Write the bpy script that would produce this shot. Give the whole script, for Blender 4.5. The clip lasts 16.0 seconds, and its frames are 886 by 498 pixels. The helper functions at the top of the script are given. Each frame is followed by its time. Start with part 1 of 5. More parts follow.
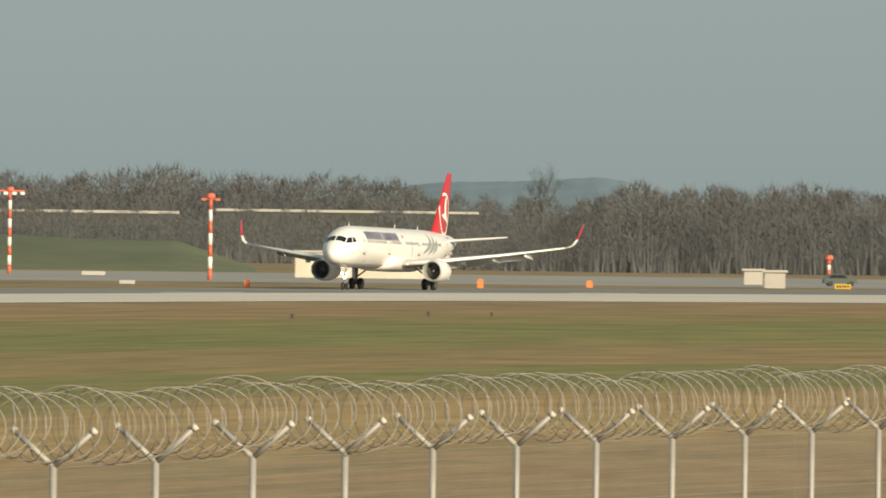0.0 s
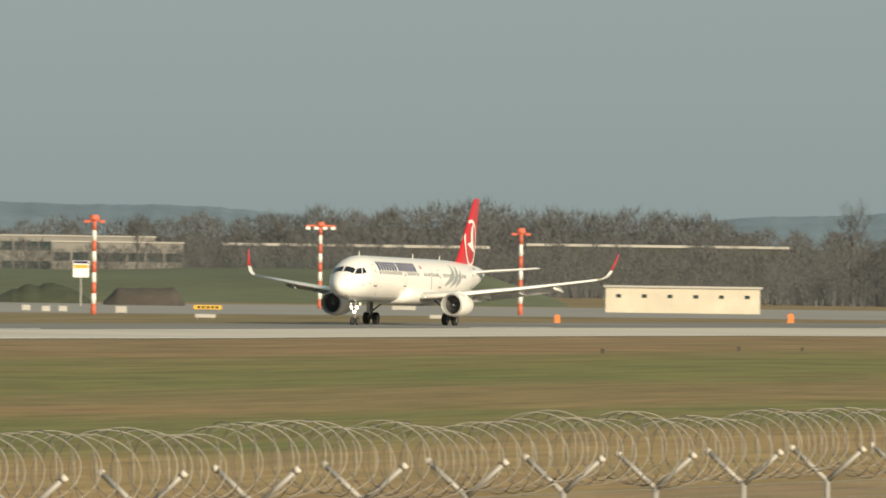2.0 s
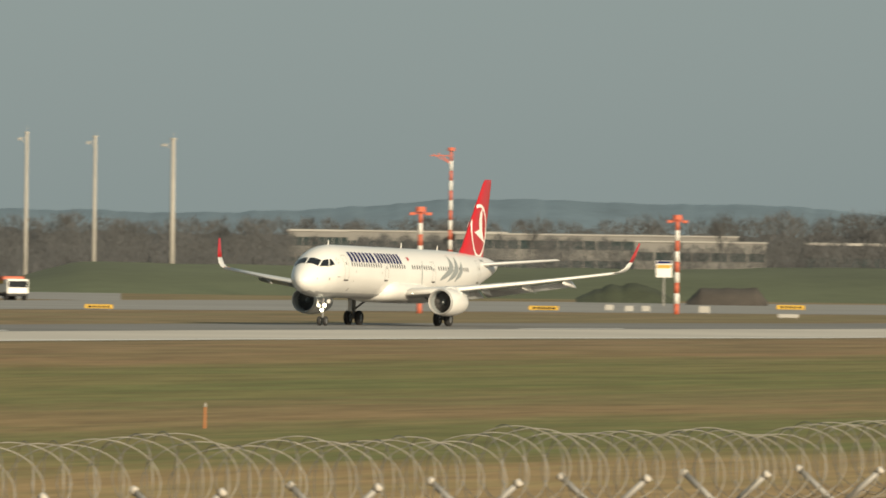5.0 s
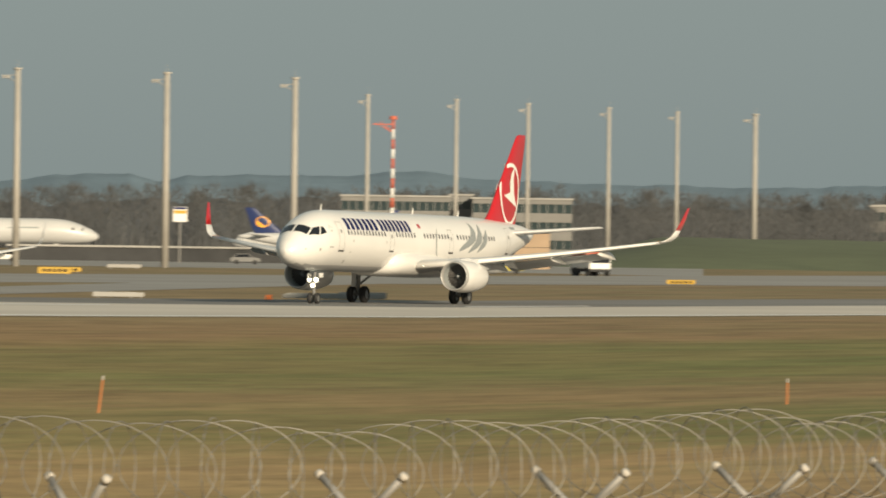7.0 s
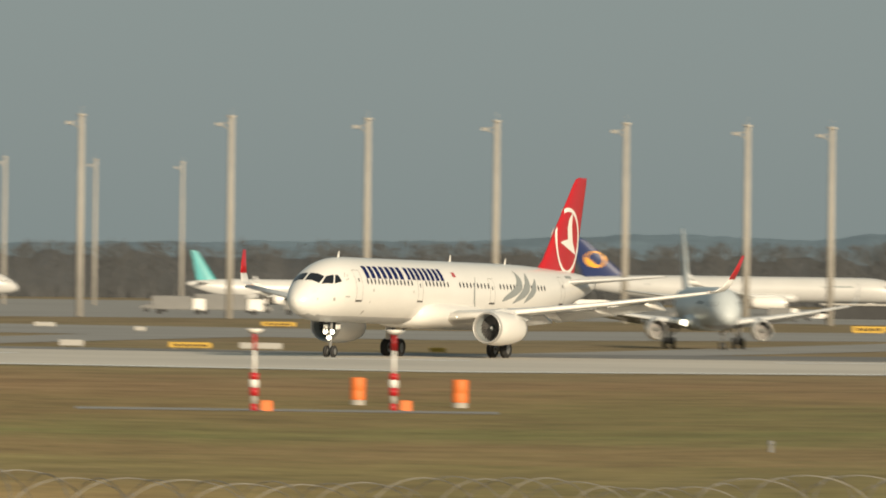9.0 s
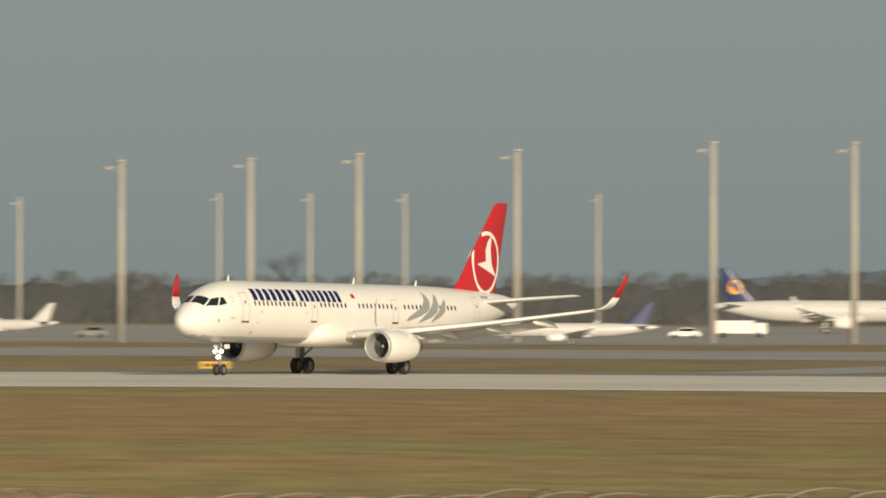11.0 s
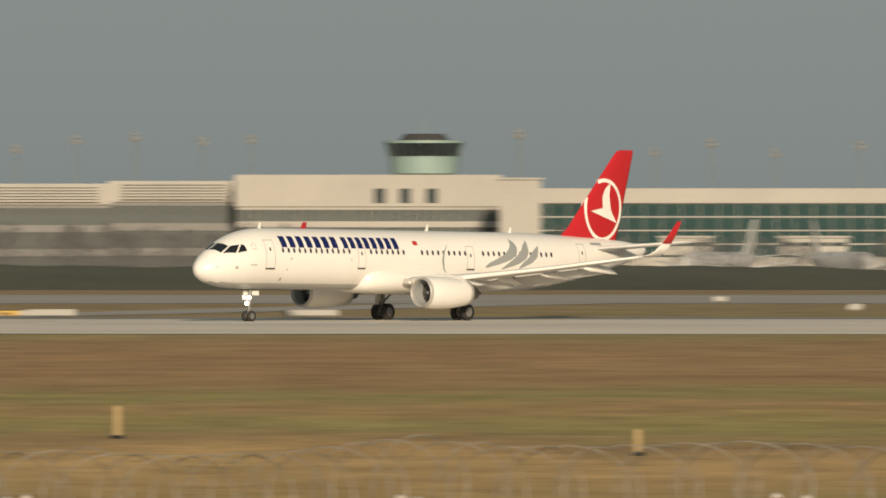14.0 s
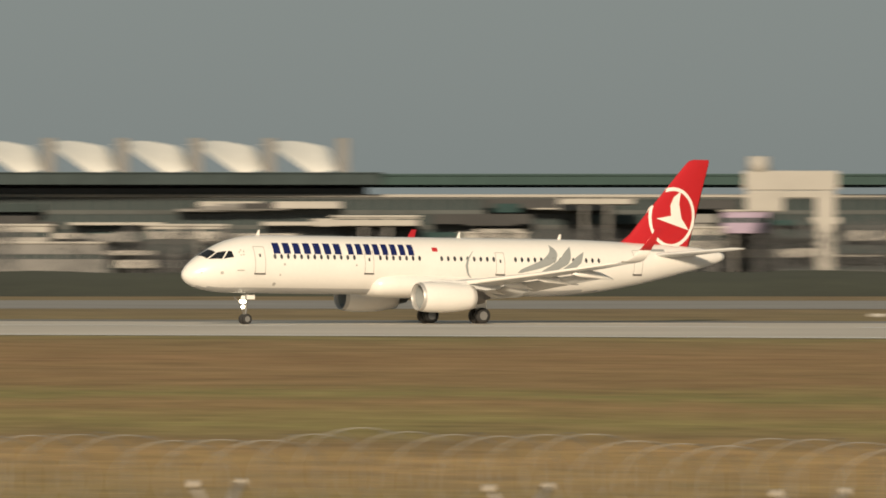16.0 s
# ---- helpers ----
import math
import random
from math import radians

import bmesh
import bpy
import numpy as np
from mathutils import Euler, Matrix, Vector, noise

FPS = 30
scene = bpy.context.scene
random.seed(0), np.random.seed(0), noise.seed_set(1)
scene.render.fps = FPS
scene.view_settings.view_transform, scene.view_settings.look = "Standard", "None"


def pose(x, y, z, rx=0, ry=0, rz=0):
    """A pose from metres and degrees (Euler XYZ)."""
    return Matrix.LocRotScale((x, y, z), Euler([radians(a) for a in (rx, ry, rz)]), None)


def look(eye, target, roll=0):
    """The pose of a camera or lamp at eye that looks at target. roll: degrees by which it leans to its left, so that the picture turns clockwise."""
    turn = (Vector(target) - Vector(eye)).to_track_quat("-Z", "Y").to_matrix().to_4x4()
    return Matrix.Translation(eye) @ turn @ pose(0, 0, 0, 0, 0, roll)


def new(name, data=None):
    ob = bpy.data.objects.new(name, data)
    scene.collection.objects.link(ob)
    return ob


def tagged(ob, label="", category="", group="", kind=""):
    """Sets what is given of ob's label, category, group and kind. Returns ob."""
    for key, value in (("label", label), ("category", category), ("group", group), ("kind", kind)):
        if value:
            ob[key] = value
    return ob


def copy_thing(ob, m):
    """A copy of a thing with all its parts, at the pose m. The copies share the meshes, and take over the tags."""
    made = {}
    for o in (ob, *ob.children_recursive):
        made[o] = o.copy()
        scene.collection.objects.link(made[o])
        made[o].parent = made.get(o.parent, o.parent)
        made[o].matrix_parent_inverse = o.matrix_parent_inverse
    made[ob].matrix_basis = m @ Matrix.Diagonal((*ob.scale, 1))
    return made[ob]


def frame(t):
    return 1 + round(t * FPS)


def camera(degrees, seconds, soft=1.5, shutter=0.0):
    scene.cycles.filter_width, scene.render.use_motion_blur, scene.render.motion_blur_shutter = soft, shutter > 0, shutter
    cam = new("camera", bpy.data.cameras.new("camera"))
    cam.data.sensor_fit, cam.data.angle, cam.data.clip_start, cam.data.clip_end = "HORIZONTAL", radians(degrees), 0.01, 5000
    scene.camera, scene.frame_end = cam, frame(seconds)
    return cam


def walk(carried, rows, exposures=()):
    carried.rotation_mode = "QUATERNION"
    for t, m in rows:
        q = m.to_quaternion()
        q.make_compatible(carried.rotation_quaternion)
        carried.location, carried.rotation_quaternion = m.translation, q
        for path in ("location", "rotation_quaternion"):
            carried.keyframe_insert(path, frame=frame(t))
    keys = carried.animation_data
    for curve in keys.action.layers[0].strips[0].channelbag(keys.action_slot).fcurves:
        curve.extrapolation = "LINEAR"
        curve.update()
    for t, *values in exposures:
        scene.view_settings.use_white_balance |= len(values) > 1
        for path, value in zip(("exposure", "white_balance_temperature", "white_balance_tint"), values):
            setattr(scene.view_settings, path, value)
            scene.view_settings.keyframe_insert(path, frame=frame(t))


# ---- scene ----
EYE = 5.0          # height of the lens over the runway
FOC = 19000.0      # a bearing of u units is u / FOC radians to the left


def aim(yaw, pitch, roll):
    return pose(0, 0, EYE, 0, 0, yaw) @ pose(0, 0, 0, 90 + pitch) @ pose(0, 0, 0, 0, 0, roll)


cam = camera(2 * math.degrees(math.atan(784 / FOC)), 16.0, soft=1.75, shutter=0.45)
walk(cam, [
    (0.00, aim(0.0000, -0.0455, 0.779)),
    (0.50, aim(0.3317, 0.0120, 0.779)),
    (1.00, aim(0.7780, 0.0752, 0.779)),
    (1.50, aim(1.2032, 0.0943, 0.779)),
    (2.00, aim(1.6586, 0.1184, 0.779)),
    (2.50, aim(2.0657, 0.1405, 0.779)),
    (3.00, aim(2.5964, 0.1529, 0.779)),
    (3.20, aim(2.8196, 0.1438, 0.779)),
    (3.70, aim(3.3437, 0.1255, 0.779)),
    (4.25, aim(3.8957, 0.1096, 0.779)),
    (4.80, aim(4.5091, 0.0880, 0.779)),
    (5.30, aim(5.1958, 0.0548, 0.779)),
    (5.50, aim(5.5125, 0.0371, 0.779)),
    (6.00, aim(6.3960, 0.0184, 0.779)),
    (6.50, aim(7.1590, -0.0227, 0.779)),
    (7.00, aim(7.8736, -0.0952, 0.779)),
    (7.50, aim(8.6728, -0.0880, 0.779)),
    (8.00, aim(9.8096, -0.0658, 0.779)),
    (8.50, aim(10.9556, 0.0255, 0.779)),
    (9.00, aim(12.2221, 0.1630, 0.779)),
    (9.20, aim(12.6684, 0.2262, 0.717)),
    (9.70, aim(13.8264, 0.3244, 0.561)),
    (10.25, aim(15.1694, 0.3444, 0.390)),
    (10.80, aim(16.5838, 0.3023, 0.218)),
    (11.30, aim(17.9306, 0.2363, 0.062)),
    (11.50, aim(18.4854, 0.2051, 0.000)),
    (12.00, aim(19.9992, 0.0897, 0.000)),
    (12.50, aim(21.6246, 0.0194, 0.000)),
    (13.00, aim(23.5154, 0.0082, 0.000)),
    (13.50, aim(25.3850, -0.0109, 0.000)),
    (14.00, aim(27.2457, -0.0070, 0.000)),
    (14.50, aim(29.2510, -0.0177, 0.000)),
    (15.00, aim(31.5489, -0.0181, 0.000)),
    (15.50, aim(33.9854, 0.0132, 0.000)),
    (16.00, aim(36.5969, 0.0263, 0.000)),
], exposures=((0, 0.6, 6250, 4), (3, 0.48, 6250, 4), (5.5, 0.35, 6280, 5), (9, 0.22, 6300, 6), (12.5, 0.12, 6450, 9), (16, 0.02, 6500, 10)))


# ---- light ----
SUN_AZ, SUN_EL = 303.0, 15.0       # compass angle (from +x, counter-clockwise) and height of the sun
world = bpy.data.worlds.new("world")
scene.world = world
world.use_nodes = True
wn = world.node_tree
sky = wn.nodes.new("ShaderNodeTexSky")
sky.sky_type = "NISHITA"
sky.sun_disc = False
sky.sun_elevation = radians(SUN_EL)
sky.sun_rotation = radians(90 - SUN_AZ)
sky.air_density, sky.dust_density, sky.ozone_density, sky.altitude = 1.2, 1.2, 1.5, 400
hazy = wn.nodes.new("ShaderNodeHueSaturation")      # high thin cloud greys the sky
hazy.inputs["Saturation"].default_value = 0.35
wn.links.new(sky.outputs[0], hazy.inputs["Color"])
veil = wn.nodes.new("ShaderNodeMixRGB")                # an even grey cloud veil over it
veil.inputs["Fac"].default_value = 0.72
veil.inputs["Color2"].default_value = (4.05, 4.85, 4.8, 1)
wn.links.new(hazy.outputs[0], veil.inputs["Color1"])
wn.links.new(veil.outputs[0], wn.nodes["Background"].inputs[0])
wn.nodes["Background"].inputs[1].default_value = 0.05
sun = new("sun", bpy.data.lights.new("sun", "SUN"))
sun.data.energy, sun.data.angle, sun.data.color = 4.9, radians(4), (1.0, 0.80, 0.57)
sun.matrix_world = look((0, 0, 50), (-math.cos(radians(SUN_AZ)) * math.cos(radians(SUN_EL)), -math.sin(radians(SUN_AZ)) * math.cos(radians(SUN_EL)), 50 - math.sin(radians(SUN_EL))))


# ---- materials ----
def mat(name, color, rough=0.6, metal=0.0, vary=0.12, scale=1.0, fine=0.0, emit=0.0, bump=0.0, coat=0.0, island=0.0, spec=0.5):
    """A painted or plain surface with slow stains and fine grain."""
    m = bpy.data.materials.new(name)
    m.use_nodes = True
    nt = m.node_tree
    b = nt.nodes["Principled BSDF"]
    b.inputs["Roughness"].default_value, b.inputs["Metallic"].default_value = rough, metal
    b.inputs["Coat Weight"].default_value = coat
    b.inputs["Specular IOR Level"].default_value = spec
    co = nt.nodes.new("ShaderNodeTexCoord")
    n1, n2 = nt.nodes.new("ShaderNodeTexNoise"), nt.nodes.new("ShaderNodeTexNoise")
    n1.inputs["Scale"].default_value, n1.inputs["Detail"].default_value = 0.35 * scale, 5
    n2.inputs["Scale"].default_value, n2.inputs["Detail"].default_value = 4.0 * scale, 3
    add = nt.nodes.new("ShaderNodeMath")
    add.operation = "MULTIPLY_ADD"
    add.inputs[1].default_value = 0.4 + fine
    for n in (n1, n2):
        nt.links.new(co.outputs["Object"], n.inputs["Vector"])
    nt.links.new(n2.outputs["Fac"], add.inputs[0])
    nt.links.new(n1.outputs["Fac"], add.inputs[2])
    ramp = nt.nodes.new("ShaderNodeValToRGB")
    e = ramp.color_ramp.elements
    e[0].position, e[1].position = 0.45, 0.95
    e[0].color = (*[c * (1 - vary) for c in color], 1)
    e[1].color = (*[min(1, c * (1 + vary)) for c in color], 1)
    nt.links.new(add.outputs[0], ramp.inputs[0])
    if island:                      # each loose piece a little lighter or darker
        geo, rng, mix = nt.nodes.new("ShaderNodeNewGeometry"), nt.nodes.new("ShaderNodeMapRange"), nt.nodes.new("ShaderNodeVectorMath")
        rng.inputs["To Min"].default_value, rng.inputs["To Max"].default_value = 1 - island, 1 + island
        mix.operation = "MULTIPLY"
        nt.links.new(geo.outputs["Random Per Island"], rng.inputs["Value"])
        nt.links.new(ramp.outputs[0], mix.inputs[0])
        nt.links.new(rng.outputs[0], mix.inputs[1])
        nt.links.new(mix.outputs[0], b.inputs["Base Color"])
    else:
        nt.links.new(ramp.outputs[0], b.inputs["Base Color"])
    if bump:
        bp = nt.nodes.new("ShaderNodeBump")
        bp.inputs["Strength"].default_value = bump
        nt.links.new(n2.outputs["Fac"], bp.inputs["Height"])
        nt.links.new(bp.outputs[0], b.inputs["Normal"])
    if emit:
        b.inputs["Emission Color"].default_value = (1, 0.86, 0.6, 1)
        b.inputs["Emission Strength"].default_value = emit
    return m


WHITE = mat("aircraft_white", (0.75, 0.735, 0.70), 0.28, vary=0.035, coat=0.3)
WINGGREY = mat("wing_grey", (0.56, 0.57, 0.57), 0.38, vary=0.08)
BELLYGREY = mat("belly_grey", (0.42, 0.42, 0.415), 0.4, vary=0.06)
RED = mat("tail_red", (0.43, 0.013, 0.018), 0.3, vary=0.06, coat=0.3)
BLUE = mat("title_blue", (0.013, 0.02, 0.09), 0.6, vary=0.05, spec=0.0)
SWIRL = mat("swirl_grey", (0.27, 0.29, 0.29), 0.5, vary=0.05, spec=0.2)
SEAM = mat("seam_grey", (0.38, 0.37, 0.35), 0.5)
DARK = mat("dark_glass", (0.012, 0.014, 0.018), 0.08, vary=0.2)
PANE = mat("cabin_pane", (0.045, 0.05, 0.06), 0.5, vary=0.2, spec=0.0)
TYRE = mat("tyre_rubber", (0.018, 0.018, 0.018), 0.75)
STEEL = mat("gear_steel", (0.24, 0.24, 0.235), 0.45, 0.5)
GEARD = mat("dull_gear_metal", (0.17, 0.17, 0.165), 0.5, 0.3)
LIP = mat("inlet_lip_metal", (0.50, 0.49, 0.47), 0.45, 0.5, vary=0.05)
FAN = mat("fan_metal", (0.13, 0.125, 0.12), 0.5, 0.4)
EXHAUST = mat("exhaust_metal", (0.16, 0.15, 0.14), 0.4, 0.85)
LAMP = mat("landing_lamp", (1, 1, 1), 0.3, emit=4.5)
LAMPDIM = mat("wing_lamp", (1, 1, 1), 0.3, emit=4.5)
BEACON = mat("red_beacon", (0.8, 0.05, 0.03), 0.3)
AMBER = mat("amber_lens", (0.8, 0.35, 0.05), 0.3)
CONCRETE = mat("mast_concrete", (0.36, 0.34, 0.305), 0.8, vary=0.12)
PAINTW = mat("white_paint", (0.74, 0.72, 0.68), 0.55, vary=0.08)
PAINTO = mat("orange_red_paint", (0.50, 0.115, 0.06), 0.6, vary=0.1)
PAINTY = mat("sign_yellow", (0.50, 0.31, 0.03), 0.5, vary=0.06)
ORANGE = mat("marker_orange", (0.68, 0.17, 0.035), 0.6, vary=0.08)
GALV = mat("galvanised_post", (0.30, 0.29, 0.27), 0.6, 0.2, vary=0.15, scale=6)
WIRE = mat("razor_wire_steel", (0.19, 0.18, 0.155), 0.65, 0.1, vary=0.2, scale=3)
BEIGE = mat("facade_beige", (0.205, 0.20, 0.188), 0.85, vary=0.14, scale=0.3, spec=0.2)
STONEW = mat("facade_white", (0.37, 0.36, 0.335), 0.85, vary=0.08, scale=0.3, spec=0.2)
FACGREY = mat("facade_grey", (0.20, 0.20, 0.195), 0.85, vary=0.15, scale=0.2, spec=0.2)
FACDARK = mat("facade_dark", (0.06, 0.061, 0.062), 0.9, vary=0.2, scale=0.2, spec=0.1)
GLASS = mat("facade_glass", (0.035, 0.05, 0.052), 0.18, 0.0, vary=0.35, scale=0.3, spec=0.25)
TEALG = mat("teal_facade_glass", (0.022, 0.052, 0.052), 0.16, vary=0.3, scale=0.3, spec=0.22)
GLASSL = mat("pale_facade_glass", (0.075, 0.088, 0.086), 0.2, vary=0.4, scale=0.3, spec=0.25)
TGREEN = mat("tower_green", (0.22, 0.31, 0.29), 0.5, vary=0.05)
MASSD = mat("dark_plant", (0.04, 0.045, 0.04), 0.8, vary=0.3)


# ---- building helpers ----
def at(u, d, z=0.0):
    """The place at bearing u and distance d from the viewing point."""
    a = u / FOC
    return Vector((-d * math.sin(a), d * math.cos(a), z))


def part(name, bm, material, parent, label="", smooth=False, mats=()):
    me = bpy.data.meshes.new(name)
    bmesh.ops.recalc_face_normals(bm, faces=bm.faces)
    for f in bm.faces:
        f.smooth = smooth
    bm.to_mesh(me)
    bm.free()
    for m in (material, *mats):
        me.materials.append(m)
    ob = new(name, me)
    if parent is not None:
        ob.parent = parent
    return tagged(ob, label)


def empty(name, m, label, category, group="", kind=""):
    ob = new(name)
    ob.matrix_basis = m
    return tagged(ob, label, category, group, kind)


def box(bm, x0, x1, y0, y1, z0, z1, bevel=0.0):
    r = bmesh.ops.create_cube(bm, size=1)
    for v in r["verts"]:
        v.co = Vector(((x0 + x1) / 2 + v.co.x * (x1 - x0), (y0 + y1) / 2 + v.co.y * (y1 - y0), (z0 + z1) / 2 + v.co.z * (z1 - z0)))
    if bevel:
        bmesh.ops.bevel(bm, geom=list({e for v in r["verts"] for e in v.link_edges}), offset=bevel, segments=1, affect="EDGES")


def tube(bm, a, b, r0, r1, n=10):
    """A tapered round bar from a to b."""
    a, b = Vector(a), Vector(b)
    q = (b - a).to_track_quat("Z", "Y").to_matrix()
    rings = []
    for p, r in ((a, r0), (b, r1)):
        rings.append([bm.verts.new(p + q @ Vector((r * math.cos(2 * math.pi * k / n), r * math.sin(2 * math.pi * k / n), 0))) for k in range(n)])
    for k in range(n):
        bm.faces.new((rings[0][k], rings[0][(k + 1) % n], rings[1][(k + 1) % n], rings[1][k]))
    bm.faces.new(rings[0][::-1])
    bm.faces.new(rings[1])


def loft(bm, rings, cap=True, closed=True):
    vs = [[bm.verts.new(p) for p in r] for r in rings]
    n = len(vs[0])
    for a, b in zip(vs, vs[1:]):
        for k in range(n if closed else n - 1):
            bm.faces.new((a[k], a[(k + 1) % n], b[(k + 1) % n], b[k]))
    if cap:
        bm.faces.new(vs[0][::-1])
        bm.faces.new(vs[-1])
    return vs


# ---- ground ----
def edge_near(u):
    return float(np.interp(u, [-1600, 0, 400, 935, 1828, 2611, 3253, 4053, 6130, 9700, 11270, 12136, 13500], [1010, 887, 835, 764, 685, 618, 594, 576, 617, 621, 631, 648, 670]))


def edge_far(u):
    return float(np.interp(u, [-1600, 0, 935, 1828, 2611, 4053, 6130, 9700, 12136, 13500], [1290, 1112, 955, 850, 752, 708, 752, 757, 792, 815]))


def ribbon(bm, u0, u1, near, far, z, step=60):
    """A flat strip between two distances, along the bearings u0 to u1."""
    n = max(1, int(abs(u1 - u0) / step))
    old = None
    for i in range(n + 1):
        u = u0 + (u1 - u0) * i / n
        pair = (bm.verts.new(at(u, near(u), z)), bm.verts.new(at(u, far(u), z)))
        if old:
            bm.faces.new((old[0], old[1], pair[1], pair[0]))
        old = pair


def grass_material():
    m = bpy.data.materials.new("winter_grass")
    m.use_nodes = True
    nt = m.node_tree
    b = nt.nodes["Principled BSDF"]
    b.inputs["Roughness"].default_value = 0.95
    b.inputs["Specular IOR Level"].default_value = 0.1
    uv = nt.nodes.new("ShaderNodeUVMap")
    uv.uv_map = "along"
    mp = nt.nodes.new("ShaderNodeMapping")
    mp.inputs["Scale"].default_value = (0.45, 12.0, 1)
    n1 = nt.nodes.new("ShaderNodeTexNoise")
    n1.inputs["Scale"].default_value, n1.inputs["Detail"].default_value, n1.inputs["Roughness"].default_value = 1.0, 4.0, 0.55
    nt.links.new(uv.outputs[0], mp.inputs[0])
    nt.links.new(mp.outputs[0], n1.inputs["Vector"])
    mp2 = nt.nodes.new("ShaderNodeMapping")
    mp2.inputs["Scale"].default_value = (4.0, 95.0, 1)
    n2 = nt.nodes.new("ShaderNodeTexNoise")
    n2.inputs["Scale"].default_value, n2.inputs["Detail"].default_value = 1.0, 5.0
    nt.links.new(uv.outputs[0], mp2.inputs[0])
    nt.links.new(mp2.outputs[0], n2.inputs["Vector"])
    ma = nt.nodes.new("ShaderNodeMath")
    ma.operation = "MULTIPLY_ADD"
    ma.inputs[1].default_value = 0.32
    nt.links.new(n2.outputs["Fac"], ma.inputs[0])
    nt.links.new(n1.outputs["Fac"], ma.inputs[2])
    ramp = nt.nodes.new("ShaderNodeValToRGB")
    els = ramp.color_ramp.elements
    els[0].position, els[0].color = 0.45, (0.22, 0.150, 0.072, 1)
    els[1].position, els[1].color = 0.84, (0.44, 0.31, 0.150, 1)
    for p, c in ((0.53, (0.335, 0.215, 0.106)), (0.59, (0.205, 0.200, 0.072)), (0.635, (0.225, 0.213, 0.080)), (0.685, (0.38, 0.25, 0.118)), (0.75, (0.32, 0.205, 0.096))):
        el = els.new(p)
        el.color = (*c, 1)
    nt.links.new(ma.outputs[0], ramp.inputs[0])
    dry = nt.nodes.new("ShaderNodeValToRGB")
    els = dry.color_ramp.elements
    els[0].position, els[0].color = 0.45, (0.26, 0.165, 0.078, 1)
    els[1].position, els[1].color = 0.84, (0.52, 0.37, 0.18, 1)
    for p, c in ((0.53, (0.33, 0.205, 0.095)), (0.585, (0.47, 0.31, 0.145)), (0.615, (0.285, 0.245, 0.090)), (0.645, (0.52, 0.35, 0.165)), (0.69, (0.35, 0.225, 0.105)), (0.73, (0.31, 0.25, 0.095))):
        el = els.new(p)
        el.color = (*c, 1)
    nt.links.new(ma.outputs[0], dry.inputs[0])
    # the grass dries out towards the far end of the runway
    sep = nt.nodes.new("ShaderNodeSeparateXYZ")
    nt.links.new(uv.outputs[0], sep.inputs[0])
    rng = nt.nodes.new("ShaderNodeMapRange")
    rng.inputs[1].default_value, rng.inputs[2].default_value = 1.8, 6.5
    nt.links.new(sep.outputs[0], rng.inputs[0])
    mix = nt.nodes.new("ShaderNodeMix")
    mix.data_type = "RGBA"
    nt.links.new(rng.outputs[0], mix.inputs[0])
    nt.links.new(ramp.outputs[0], mix.inputs[6])
    nt.links.new(dry.outputs[0], mix.inputs[7])
    # mown bands that follow the runway's edge, wandering a little
    mp3 = nt.nodes.new("ShaderNodeMapping")
    mp3.inputs["Scale"].default_value = (1.3, 3.0, 1)
    n3 = nt.nodes.new("ShaderNodeTexNoise")
    n3.inputs["Scale"].default_value, n3.inputs["Detail"].default_value, n3.inputs["Roughness"].default_value = 1.0, 6.0, 0.62
    nt.links.new(uv.outputs[0], mp3.inputs[0])
    nt.links.new(mp3.outputs[0], n3.inputs["Vector"])
    wob = nt.nodes.new("ShaderNodeMath")
    wob.operation = "MULTIPLY_ADD"
    wob.inputs[1].default_value = 0.26
    nt.links.new(n3.outputs["Fac"], wob.inputs[0])
    nt.links.new(sep.outputs[1], wob.inputs[2])
    span = nt.nodes.new("ShaderNodeMapRange")
    span.inputs[1].default_value, span.inputs[2].default_value = -1.47, 0.53
    nt.links.new(wob.outputs[0], span.inputs[0])
    bands = nt.nodes.new("ShaderNodeValToRGB")
    els = bands.color_ramp.elements
    els[0].position, els[0].color = 0.0, (0.26, 0.19, 0.10, 1)
    els[1].position, els[1].color = 1.0, (0.25, 0.20, 0.125, 1)
    for p, c in ((0.10, (0.32, 0.225, 0.125)), (0.20, (0.34, 0.240, 0.130)), (0.27, (0.45, 0.320, 0.160)), (0.33, (0.40, 0.280, 0.140)), (0.375, (0.185, 0.195, 0.075)), (0.43, (0.20, 0.200, 0.080)), (0.47, (0.31, 0.220, 0.115)),
                 (0.51, (0.25, 0.200, 0.100)), (0.56, (0.185, 0.200, 0.075)), (0.66, (0.19, 0.195, 0.078)), (0.72, (0.30, 0.205, 0.115)), (0.80, (0.26, 0.195, 0.118))):
        el = els.new(p)
        el.color = (*c, 1)
    nt.links.new(span.outputs[0], bands.inputs[0])
    late = nt.nodes.new("ShaderNodeValToRGB")
    els = late.color_ramp.elements
    els[0].position, els[0].color = 0.0, (0.40, 0.28, 0.13, 1)
    els[1].position, els[1].color = 1.0, (0.24, 0.19, 0.12, 1)
    for p, c in ((0.18, (0.45, 0.305, 0.145)), (0.26, (0.32, 0.25, 0.105)), (0.33, (0.48, 0.32, 0.145)), (0.38, (0.55, 0.355, 0.16)), (0.42, (0.31, 0.215, 0.105)), (0.46, (0.33, 0.285, 0.105)), (0.51, (0.38, 0.245, 0.115)),
                 (0.545, (0.28, 0.265, 0.095)), (0.59, (0.34, 0.215, 0.105)), (0.70, (0.36, 0.22, 0.11)), (0.765, (0.32, 0.215, 0.11)), (0.80, (0.27, 0.235, 0.105))):
        el = els.new(p)
        el.color = (*c, 1)
    nt.links.new(span.outputs[0], late.inputs[0])
